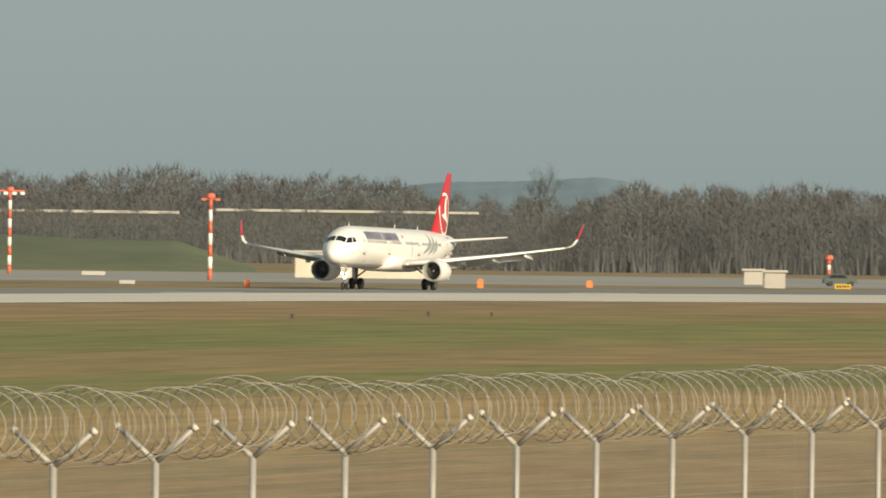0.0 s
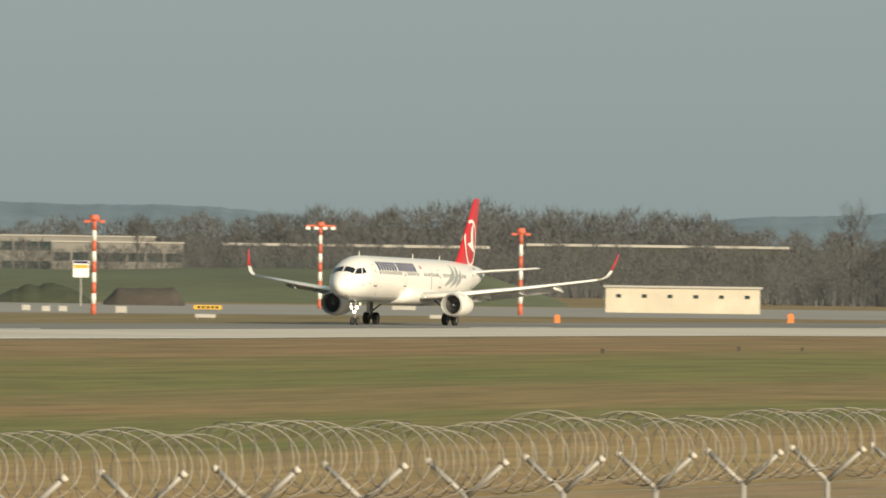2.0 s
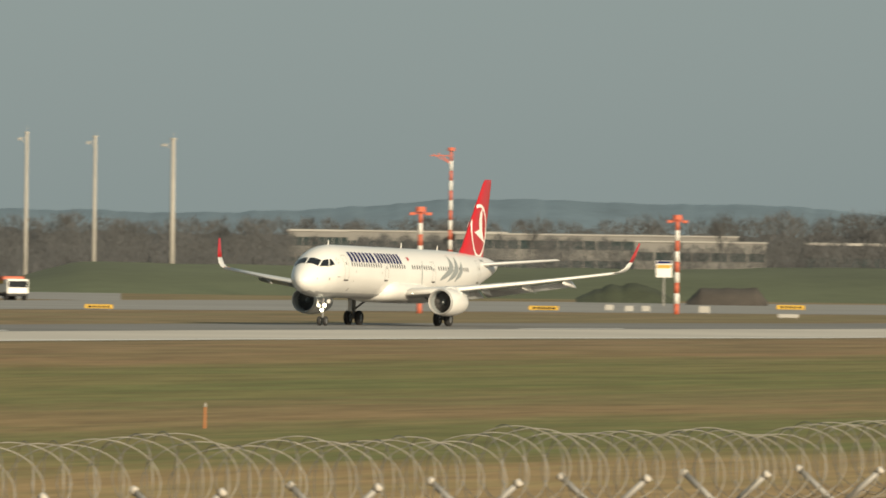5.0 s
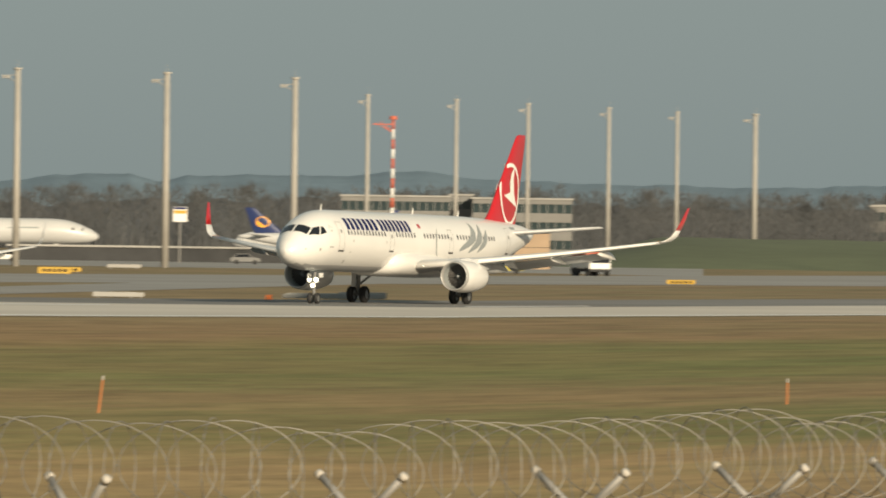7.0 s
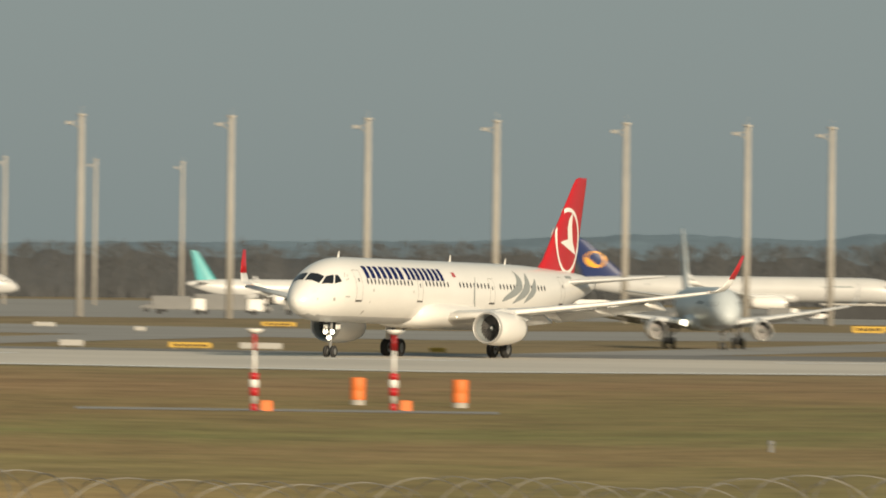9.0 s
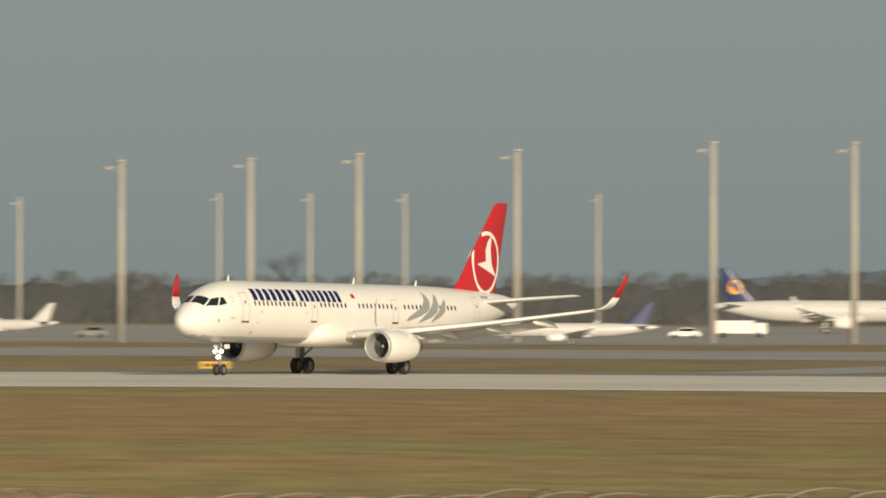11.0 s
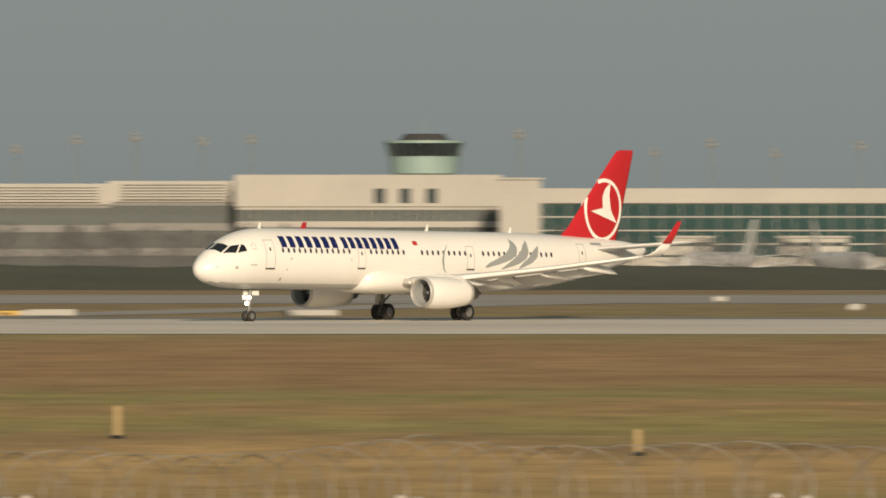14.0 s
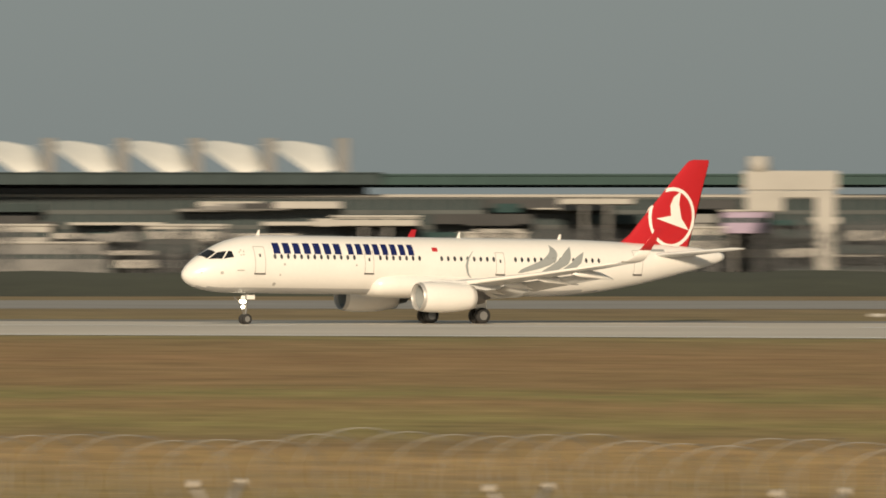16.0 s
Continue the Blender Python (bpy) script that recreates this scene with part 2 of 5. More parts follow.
    turn = nt.nodes.new("ShaderNodeMix")
    turn.data_type = "RGBA"
    nt.links.new(rng.outputs[0], turn.inputs[0])
    nt.links.new(bands.outputs[0], turn.inputs[6])
    nt.links.new(late.outputs[0], turn.inputs[7])
    both = nt.nodes.new("ShaderNodeMix")
    both.data_type = "RGBA"
    both.inputs[0].default_value = 0.74
    nt.links.new(mix.outputs[2], both.inputs[6])
    nt.links.new(turn.outputs[2], both.inputs[7])
    # tufts and bare spots
    mp4 = nt.nodes.new("ShaderNodeMapping")
    mp4.inputs["Scale"].default_value = (4.5, 42.0, 1)
    n4 = nt.nodes.new("ShaderNodeTexNoise")
    n4.inputs["Scale"].default_value, n4.inputs["Detail"].default_value, n4.inputs["Roughness"].default_value = 1.0, 6.0, 0.7
    nt.links.new(uv.outputs[0], mp4.inputs[0])
    nt.links.new(mp4.outputs[0], n4.inputs["Vector"])
    grain = nt.nodes.new("ShaderNodeMapRange")
    grain.inputs[1].default_value, grain.inputs[2].default_value, grain.inputs[3].default_value, grain.inputs[4].default_value = 0.3, 0.7, 0.70, 1.28
    nt.links.new(n4.outputs["Fac"], grain.inputs[0])
    worn = nt.nodes.new("ShaderNodeVectorMath")
    worn.operation = "MULTIPLY"
    nt.links.new(both.outputs[2], worn.inputs[0])
    nt.links.new(grain.outputs[0], worn.inputs[1])
    nt.links.new(worn.outputs[0], b.inputs["Base Color"])
    return m


def paved_material(name, color, streak):
    m = bpy.data.materials.new(name)
    m.use_nodes = True
    nt = m.node_tree
    b = nt.nodes["Principled BSDF"]
    b.inputs["Roughness"].default_value = 0.85
    co = nt.nodes.new("ShaderNodeTexCoord")
    n1 = nt.nodes.new("ShaderNodeTexNoise")
    n1.inputs["Scale"].default_value, n1.inputs["Detail"].default_value = 0.03, 8
    nt.links.new(co.outputs["Object"], n1.inputs["Vector"])
    ramp = nt.nodes.new("ShaderNodeValToRGB")
    e = ramp.color_ramp.elements
    e[0].position, e[1].position = 0.3, 0.7
    e[0].color = (*[c * (1 - streak) for c in color], 1)
    e[1].color = (*[c * (1 + streak) for c in color], 1)
    nt.links.new(n1.outputs["Fac"], ramp.inputs[0])
    nt.links.new(ramp.outputs[0], b.inputs["Base Color"])
    return m


GRASS = grass_material()
RUNWAY = paved_material("runway_concrete", (0.60, 0.545, 0.465), 0.12)
SHOULDER = paved_material("runway_dark_asphalt", (0.20, 0.19, 0.175), 0.2)
TAXI = paved_material("taxiway_concrete", (0.30, 0.285, 0.26), 0.12)


def build_ground():
    us = [-6000 + 300 * i for i in range(90)] + [20700 + (2 * math.pi * FOC - 26700) * i / 30 for i in range(1, 31)]
    ds = [0.3, 30, 60, 80, 100, 130, 170, 230, 300, 400, 520, 650, 800, 1000, 1300, 1800, 2600, 3600, 4900]
    bm = bmesh.new()
    uvl = bm.loops.layers.uv.new("along")
    grid = [[bm.verts.new(at(u, d)) for d in ds] for u in us]
    co = {}
    for i, u in enumerate(us):
        for j, d in enumerate(ds):
            co[grid[i][j]] = (u / 1000.0, math.log(d / edge_near(u) + 0.02))
    for i in range(len(us) - 1):
        for j in range(len(ds) - 1):
            f = bm.faces.new((grid[i][j], grid[i + 1][j], grid[i + 1][j + 1], grid[i][j + 1]))
            for lp in f.loops:
                lp[uvl].uv = co[lp.vert]
    bmesh.ops.remove_doubles(bm, verts=bm.verts, dist=0.001)
    bmesh.ops.holes_fill(bm, edges=[e for e in bm.edges if e.is_boundary and e.verts[0].co.length < 1], sides=0)
    g = part("ground", bm, GRASS, None)
    return tagged(g, "flat airfield grass, mown in bands of winter brown and dull green", "ground", kind="structure")


build_ground()


def strip(name, u0, u1, near, far, z, m, label, category, parent=None):
    bm = bmesh.new()
    ribbon(bm, u0, u1, near, far, z)
    ob = part(name, bm, m, parent)
    return tagged(ob, label, category, kind="structure") if parent is None else ob


runway = strip("runway", -3000, 15000, edge_near, edge_far, 0.02, RUNWAY, "pale concrete runway with white edge lines and centre dashes", "runway")
strip("edge_line", -3000, 15000, lambda u: edge_near(u) + 1.5, lambda u: edge_near(u) + 8, 0.03, mat("fresh_line_paint", (0.86, 0.83, 0.77), 0.6, vary=0.1, scale=0.1), "", "", runway)
strip("far_edge_asphalt", -3000, 15000, lambda u: edge_far(u) - 9 - 0.36 * (edge_far(u) - edge_near(u)) * min(1, max(0, (4200 - u) / 1800)), lambda u: edge_far(u) + 14, 0.026, SHOULDER, "", "", runway)
for u0, length in ((-346, 120), (354, 145), (1260, 185), (2350, 220), (3200, 260), (4000, 300), (4800, 340), (5600, 380), (6150, 390), (6780, 405),
                   (7500, 540), (8300, 560), (9150, 600), (10000, 600), (10800, 600), (11600, 600), (12400, 600)):
    def mid(u):
        return edge_near(u) + 0.62 * (edge_far(u) - edge_near(u))
    strip("centre_dash", u0, u0 + length, mid, lambda u: mid(u) + 6, 0.03, PAINTW, "", "", runway)


def taxi_near(u):
    return float(np.interp(u, [-2500, 0, 1500, 2611, 4053, 6130, 9700, 13000], [1340, 1230, 1120, 1010, 880, 960, 960, 980]))


strip("taxiway", -3000, 15000, taxi_near, lambda u: taxi_near(u) * (1.28 - 0.1 * min(1, max(0, (u - 1800) / 800))), 0.02, TAXI, "grey concrete taxiway beyond the runway", "taxiway")
strip("apron", 2150, 8600, lambda u: 1290 - 60 * math.sin(u / 700), lambda u: 2150, 0.018, TAXI, "wide grey concrete apron with parked aircraft", "apron")
# a link that bends from the runway to the taxiway
for ua, ub in ((3900, 2900), (10050, 8850), (5200, 4500)):
    bm = bmesh.new()
    old = None
    for i in range(21):
        q = i / 20
        u = ua + (ub - ua) * q
        d = edge_far(u) - 6 + (taxi_near(u) + 10 - edge_far(u)) * q ** 1.3
        pair = (bm.verts.new(at(u + 190, d, 0.024)), bm.verts.new(at(u - 190, d + 14, 0.024)))
        if old:
            bm.faces.new((old[0], old[1], pair[1], pair[0]))
        old = pair
    tagged(part("link_taxiway", bm, TAXI, None), "curved concrete link between runway and taxiway", "taxiway", kind="structure")


# ---- the taxiing airliner ----
# stations: metres from the nose, height of the axis, half width, half height
FUSE = ((0.0, 3.30, 0.03, 0.03), (0.12, 3.31, 0.36, 0.34), (0.4, 3.35, 0.68, 0.65), (0.9, 3.45, 1.02, 0.98), (1.6, 3.58, 1.33, 1.30), (2.5, 3.76, 1.60, 1.62), (3.6, 3.95, 1.81, 1.87),
        (5.0, 4.09, 1.93, 2.02), (6.6, 4.13, 1.975, 2.07), (29.0, 4.13, 1.975, 2.07), (32.0, 4.20, 1.93, 1.98), (35.0, 4.36, 1.72, 1.74), (38.0, 4.58, 1.36, 1.40), (41.0, 4.85, 0.93, 0.98), (43.4, 5.03, 0.50, 0.54), (44.4, 5.10, 0.22, 0.24))
GEAR = 21.97        # station of the main gear, the thing's origin


def fuse(s):
    """Height of the axis, half width and half height at a station."""
    k = np.array(FUSE)
    # rounded between stations
    i = int(np.clip(np.searchsorted(k[:, 0], s) - 1, 0, len(k) - 2))
    m = [np.gradient(k[:, c], k[:, 0]) for c in (1, 2, 3)]
    h = k[i + 1, 0] - k[i, 0]
    q = min(1.0, max(0.0, (s - k[i, 0]) / h))
    if 3 <= i <= 7 or i >= 9:
        return [float((2 * q ** 3 - 3 * q * q + 1) * k[i, c] + (q ** 3 - 2 * q * q + q) * h * g[i] + (-2 * q ** 3 + 3 * q * q) * k[i + 1, c] + (q ** 3 - q * q) * h * g[i + 1]) for c, g in zip((1, 2, 3), m)]
    return [float(k[i, c] + (k[i + 1, c] - k[i, c]) * q) for c in (1, 2, 3)]


def skin(s, z, side, off=0.012):
    """The point of the fuselage's skin at station s and height z; side 1 is port."""
    z += 0.18
    zc, w, h = fuse(s)
    c = max(-0.999, min(0.999, (z - zc) / h))
    y = math.sqrt(1 - c * c)
    return Vector((GEAR - s, side * (w * y + off * y), z + off * c))


def patch(bm, s0, s1, z0, z1, side, off=0.012, n=1, skew=0.0):
    """A panel on the skin between two stations and heights."""
    a = None
    for i in range(n + 1):
        q = i / n
        zz = z0 + (z1 - z0) * q
        pair = (bm.verts.new(skin(s0 + skew * q, zz, side, off)), bm.verts.new(skin(s1 + skew * q, zz, side, off)))
        if a:
            bm.faces.new((a[0], a[1], pair[1], pair[0]))
        a = pair


def swoosh(bm, path, widths, side, off=0.014, seg=14):
    """A curved band on the skin along (station, height) knots."""
    old = None
    k = np.array(path, float)
    t = np.linspace(0, 1, len(k))
    for i in range(seg + 1):
        q = i / seg
        p = np.array([np.interp(q, t, k[:, 0]), np.interp(q, t, k[:, 1])])
        w = float(np.interp(q, np.linspace(0, 1, len(widths)), widths)) / 2
        pair = (bm.verts.new(skin(p[0] - w, p[1], side, off)), bm.verts.new(skin(p[0] + w, p[1], side, off)))
        if old:
            bm.faces.new((old[0], old[1], pair[1], pair[0]))
        old = pair


def foil(chord, le_s, y, z, thick, n=9, vertical=False):
    """A ring of points round a wing section."""
    pts = []
    for up in (1, -1):
        rng = range(n) if up > 0 else range(n - 2, 0, -1)
        for i in rng:
            x = (1 - math.cos(math.pi * i / (n - 1))) / 2
            t = thick * chord * 5 * (0.2969 * math.sqrt(x) - 0.126 * x - 0.3516 * x * x + 0.2843 * x ** 3 - 0.1036 * x ** 4)
            d = up * t
            pts.append(Vector((GEAR - le_s - x * chord, d, z)) if vertical else Vector((GEAR - le_s - x * chord, y, z + d)))
    return pts


def wing_at(y):
    """Leading edge station, chord and height of the wing at a span position."""
    a = abs(y)
    le = 16.7 + a * 0.575
    te = 23.9 if a < 6.4 else 23.9 + (a - 6.4) * 0.375
    return le, te - le, 2.45 + a * 0.088 + 0.0022 * a * a


def wheel(parent, x, y, r, w, label):
    bm = bmesh.new()
    rings = []
    for f, yy in ((0.55, -0.5), (0.86, -0.5), (0.97, -0.34), (1.0, 0.0), (0.97, 0.34), (0.86, 0.5), (0.55, 0.5)):
        rings.append([Vector((x + r * f * math.cos(a), y + yy * w, r + r * f * math.sin(a))) for a in [2 * math.pi * k / 24 for k in range(24)]])
    loft(bm, rings, cap=False)
    wh = part("wheel", bm, TYRE, parent, "", True)
    bm = bmesh.new()
    tube(bm, (x, y - w * 0.42, r), (x, y + w * 0.42, r), r * 0.56, r * 0.56, 18)
    part("rim", bm, STEEL, wh, "grey metal wheel rim")
    return wh


def airliner(name, label, body_mat, fin_mat, full=True, lit=True):
    """A twin-jet airliner: nose to +x, origin on the ground between its main wheels."""
    top = empty(name, Matrix(), label, "airplane")
    N = 40
    bm = bmesh.new()
    stations = [0.0, 0.05, 0.12, 0.25, 0.4, 0.65, 0.9, 1.25, 1.6, 2.0, 2.5, 3.0, 3.6, 4.3, 5.0, 5.8, 6.6, 10, 14, 18, 22, 26, 29, 30.5, 32, 33.5, 35, 36.5, 38, 39.5, 41, 42.2, 43.4, 44.0, 44.4]
    rings = []
    for s in stations:
        zc, w, h = fuse(s)
        rings.append([Vector((GEAR - s, w * math.cos(2 * math.pi * k / N), zc + h * math.sin(2 * math.pi * k / N))) for k in range(N)])
    loft(bm, rings)
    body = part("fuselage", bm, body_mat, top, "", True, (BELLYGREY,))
    for f in body.data.polygons:                # low, downward-facing skin takes the belly grey
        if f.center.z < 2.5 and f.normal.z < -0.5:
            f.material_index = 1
    # belly fairing round the wing root
    bm = bmesh.new()
    rings = []
    for s, w, z0, z1 in ((14.5, 1.0, 2.4, 3.0), (14.56, 1.5, 2.2, 3.3), (14.75, 1.82, 2.02, 3.5), (15.2, 2.05, 1.9, 3.66), (16.3, 2.2, 1.84, 3.72), (18.0, 2.24, 1.82, 3.72), (22.5, 2.24, 1.82, 3.6), (25.0, 2.05, 1.85, 3.2), (26.8, 1.35, 1.95, 2.7), (27.6, 0.3, 2.05, 2.3)):
        ring = []
        for k in range(24):
            a = 2 * math.pi * k / 24
            ring.append(Vector((GEAR - s, w * (abs(math.cos(a)) ** 0.55) * (1 if math.cos(a) >= 0 else -1), (z0 + z1) / 2 + (z1 - z0) / 2 * math.sin(a))))
        rings.append(ring)
    loft(bm, rings)
    part("belly_fairing", bm, body_mat, top, "", True)
    for side in (1, -1):
        # wing, root to tip, then the upturned tip
        bm = bmesh.new()
        rings = []
        for y in (1.2, 3.0, 6.4, 10.0, 13.5, 16.6):
            le, ch, z = wing_at(y)
            rings.append(foil(ch, le, side * y, z, 0.145 - 0.002 * y, 11))
        loft(bm, rings)
        wing = part("wing", bm, WINGGREY, top, "pale grey swept wing", True)
        bm = bmesh.new()
        rings = []
        for y in (2.2, 6.4, 11.0, 16.5):
            le, ch, z = wing_at(y)
            ring = foil(ch * 0.15, le - 0.28, side * y, z - 0.05, 0.62 - 0.006 * y, 7)
            rings.append(ring)
        loft(bm, rings)
        part("slat", bm, WHITE if full else WINGGREY, wing, "pale leading edge slat", True)
        bm = bmesh.new()
        rings = []
        le, ch, z = wing_at(16.6)
        for y, dz, c, back in ((16.6, 0.0, ch, 0.0), (16.95, 0.10, 1.38, 0.26), (17.25, 0.36, 1.16, 0.58), (17.5, 0.85, 0.94, 1.0), (17.7, 1.5, 0.74, 1.5), (17.9, 2.4, 0.42, 2.15)):
            ring = []
            lean = min(1.0, dz / 0.8)
            for p in foil(c, le + back, 0, 0, 0.09, 9):
                ring.append(Vector((p.x, side * (y - p.z * lean), z + dz + p.z * (1 - lean))))
            rings.append(ring)
        loft(bm, rings[:4])
        part("sharklet_root", bm, WHITE, wing, "", True)
        bm = bmesh.new()
        loft(bm, rings[3:])
        part("sharklet", bm, fin_mat if full else WINGGREY, wing, "red upturned wing tip" if full else "", True)
        bm = bmesh.new()
        box(bm, GEAR - le - 0.9, GEAR - le - 0.15, side * 16.55 - 0.12, side * 16.55 + 0.12, z - 0.03, z + 0.07, 0.02)
        part("tip_light", bm, AMBER, wing, "amber tip light")
        # trailing edge flaps, lowered a little, each panel apart
        for y0, y1 in ((2.3, 6.2), (6.5, 12.6)):
            bm = bmesh.new()
            rings = []
            for y in (y0, y1):
                le, ch, z = wing_at(y)
                fc = 1.6 if y < 7 else 1.2
                c0 = foil(fc, le + ch - fc * 0.35, side * y, z - 0.18, 0.13, 7)
                q = Matrix.Rotation(radians(-20), 3, "Y")
                piv = c0[0].copy()
                rings.append([piv + q @ (p - piv) for p in c0])
            loft(bm, rings)
            part("flap", bm, WINGGREY, wing, "", True)
        le, ch, z = wing_at(14)
        bm = bmesh.new()
        loft(bm, [foil(0.55, wing_at(y)[0] + wing_at(y)[1] - 0.5, side * y, wing_at(y)[2] + 0.01, 0.12, 7) for y in (12.75, 15.9)])
        part("aileron", bm, WINGGREY, wing, "", True)
        # pods under the trailing edge
        for y in (3.3, 6.9, 9.9, 12.9):
            le, ch, z = wing_at(y)
            bm = bmesh.new()
            rings = []
            te = le + ch
            for q, r in ((-1.9, 0.04), (-1.3, 0.2), (-0.4, 0.27), (0.4, 0.24), (1.0, 0.13), (1.45, 0.03)):
                cz = z - 0.30 - 0.16 * max(0.0, q + 0.3) ** 1.4
                rings.append([Vector((GEAR - te - q, side * y + r * 0.6 * math.cos(2 * math.pi * k / 12), cz + r * math.sin(2 * math.pi * k / 12))) for k in range(12)])
            loft(bm, rings)
            part("flap_track_pod", bm, WHITE, wing, "white teardrop pod", True)
        # engine
        ey, ez = side * 5.75, 1.93
        bm = bmesh.new()
        rings = []
        prof = ((15.56, 1.01), (15.46, 1.045), (15.5, 1.085), (15.75, 1.15), (16.4, 1.22), (17.4, 1.23), (18.4, 1.17), (19.4, 1.02), (19.9, 0.92), (19.9, 0.84), (19.2, 0.84))
        for s, r in prof:
            rings.append([Vector((GEAR - s, ey + r * math.cos(2 * math.pi * k / 32), ez + r * math.sin(2 * math.pi * k / 32))) for k in range(32)])
        loft(bm, rings, cap=False)
        eng = part("engine", bm, WHITE, top, "white engine nacelle", True)
        bm = bmesh.new()
        loft(bm, [[Vector((GEAR - s, ey + r * math.cos(2 * math.pi * k / 32), ez + r * math.sin(2 * math.pi * k / 32))) for k in range(32)] for s, r in ((15.70, 1.145), (15.48, 1.09), (15.43, 1.045), (15.48, 1.0), (15.75, 0.97))], cap=False)
        part("inlet_lip", bm, LIP, eng, "polished metal inlet lip", True)
        bm = bmesh.new()
        loft(bm, [[Vector((GEAR - s, ey + r * math.cos(2 * math.pi * k / 32), ez + r * math.sin(2 * math.pi * k / 32))) for k in range(32)] for s, r in ((15.75, 0.97), (16.6, 0.93))], cap=False)
        part("inlet_duct", bm, SWIRL, eng, "grey inlet duct", True)
        bm = bmesh.new()
        tube(bm, (GEAR - 16.75, ey, ez), (GEAR - 16.8, ey, ez), 0.94, 0.94, 28)
        part("fan_disc", bm, FAN, eng, "dark fan disc")
        for k in range(22 if full else 0):
            a = 2 * math.pi * k / 22
            bm = bmesh.new()
            vs = []
            for r, tw, w in ((0.22, 0.2, 0.10), (0.92, 0.55, 0.18)):
                for sg in (-1, 1):
                    b = a + sg * w * 0.55 / max(r, 0.4)
                    for th in (0.0, 0.02):
                        vs.append(bm.verts.new(Vector((GEAR - 16.5 + sg * w * math.sin(tw) * 0.6 + th, ey + r * math.cos(b), ez + r * math.sin(b)))))
            for q in ((0, 2, 6, 4), (1, 5, 7, 3), (0, 1, 3, 2), (4, 6, 7, 5), (0, 4, 5, 1), (2, 3, 7, 6)):
                bm.faces.new([vs[n] for n in q])
            part("fan_blade", bm, FAN, eng)
        bm = bmesh.new()
        loft(bm, [[Vector((GEAR - s, ey + r * math.cos(2 * math.pi * k / 16), ez + r * math.sin(2 * math.pi * k / 16))) for k in range(16)] for s, r in ((16.05, 0.015), (16.2, 0.12), (16.5, 0.24))])
        part("spinner", bm, SWIRL, eng, "", True)
        bm = bmesh.new()
        loft(bm, [[Vector((GEAR - s, ey + r * math.cos(2 * math.pi * k / 24), ez + r * math.sin(2 * math.pi * k / 24))) for k in range(24)] for s, r in ((19.1, 0.8), (20.1, 0.62), (20.8, 0.46), (20.85, 0.3), (21.4, 0.05))])
        part("exhaust_cone", bm, EXHAUST, eng, "dark metal exhaust", True)
        bm = bmesh.new()
        rings = []
        for s, z0, z1, w in ((16.6, 3.05, 3.22, 0.05), (17.6, 3.0, 3.34, 0.17), (19.2, 2.75, 3.2, 0.2), (20.9, 2.5, 2.95, 0.16), (22.2, 2.6, 2.9, 0.05)):
            rings.append([Vector((GEAR - s, ey + w, z0)), Vector((GEAR - s, ey + w, z1)), Vector((GEAR - s, ey - w, z1)), Vector((GEAR - s, ey - w, z0))])
        loft(bm, rings)
        part("pylon", bm, WINGGREY, eng)
        for o in (eng, *eng.children):
            o.data.transform(Matrix.Translation((-0.4, ey, ez)) @ Matrix.Diagonal((1, 0.9, 0.9, 1)) @ Matrix.Translation((0, -ey, -ez)))
        # stabiliser
        bm = bmesh.new()
        loft(bm, [foil(c, le, side * y, z, 0.1, 9) for y, le, c, z in ((0.5, 37.6, 3.9, 5.12), (1.2, 38.0, 3.6, 5.19), (6.2, 41.3, 1.45, 5.66))])
        part("tailplane", bm, WINGGREY, top, "pale grey tailplane", True)
        # main gear
        gy = side * 3.79
        bm = bmesh.new()
        tube(bm, (0, gy, 0.55), (0.1, gy * 0.98, 2.6), 0.13, 0.17, 12)
        tube(bm, (0, gy - 0.5, 0.585), (0, gy + 0.5, 0.585), 0.1, 0.1, 10)
        tube(bm, (0.05, gy, 1.2), (0.1, gy - side * 1.5, 2.3), 0.08, 0.08, 8)
        tube(bm, (0.16, gy, 0.75), (0.32, gy, 1.35), 0.045, 0.045, 8)
        gear = part("main_gear_leg", bm, GEARD, top, "grey metal landing gear leg")
        bm = bmesh.new()
        box(bm, -0.45, 0.5, gy + side * 0.28 - 0.03, gy + side * 0.28 + 0.03, 1.1, 2.5, 0.02)
        part("gear_door", bm, WHITE, gear, "white gear door")
        for dy in (-0.46, 0.46):
            wheel(gear, 0, gy + dy, 0.585, 0.42, "")
    # nose gear
    nx = GEAR - 5.07
    bm = bmesh.new()
    tube(bm, (nx, 0, 0.4), (nx - 0.15, 0, 2.15), 0.085, 0.11, 12)
    tube(bm, (nx, -0.33, 0.38), (nx, 0.33, 0.38), 0.06, 0.06, 8)
    tube(bm, (nx - 0.05, 0, 1.0), (nx + 0.9, 0, 1.95), 0.05, 0.05, 8)
    tube(bm, (nx + 0.08, 0, 0.6), (nx + 0.22, 0, 1.05), 0.035, 0.035, 8)
    box(bm, nx + 0.04, nx + 0.14, -0.24, 0.24, 1.56, 1.62, 0.02)
    ng = part("nose_gear_leg", bm, GEARD, top, "grey metal nose gear leg")
    for dy in (-0.25, 0.25):
        wheel(ng, nx, dy, 0.38, 0.22, "")
    for side in (1, -1):
        bm = bmesh.new()
        box(bm, nx - 0.55, nx + 0.1, side * 0.42 - 0.02, side * 0.42 + 0.02, 1.78, 2.08, 0.015)
        part("nose_gear_door", bm, WHITE, ng, "white gear door")
        bm = bmesh.new()
        bmesh.ops.create_uvsphere(bm, u_segments=14, v_segments=8, radius=0.15, matrix=pose(nx + 0.2, side * 0.24, 1.62))
        part("landing_light", bm, LAMP if full else STEEL, ng, "landing lamp", True)
        bm = bmesh.new()
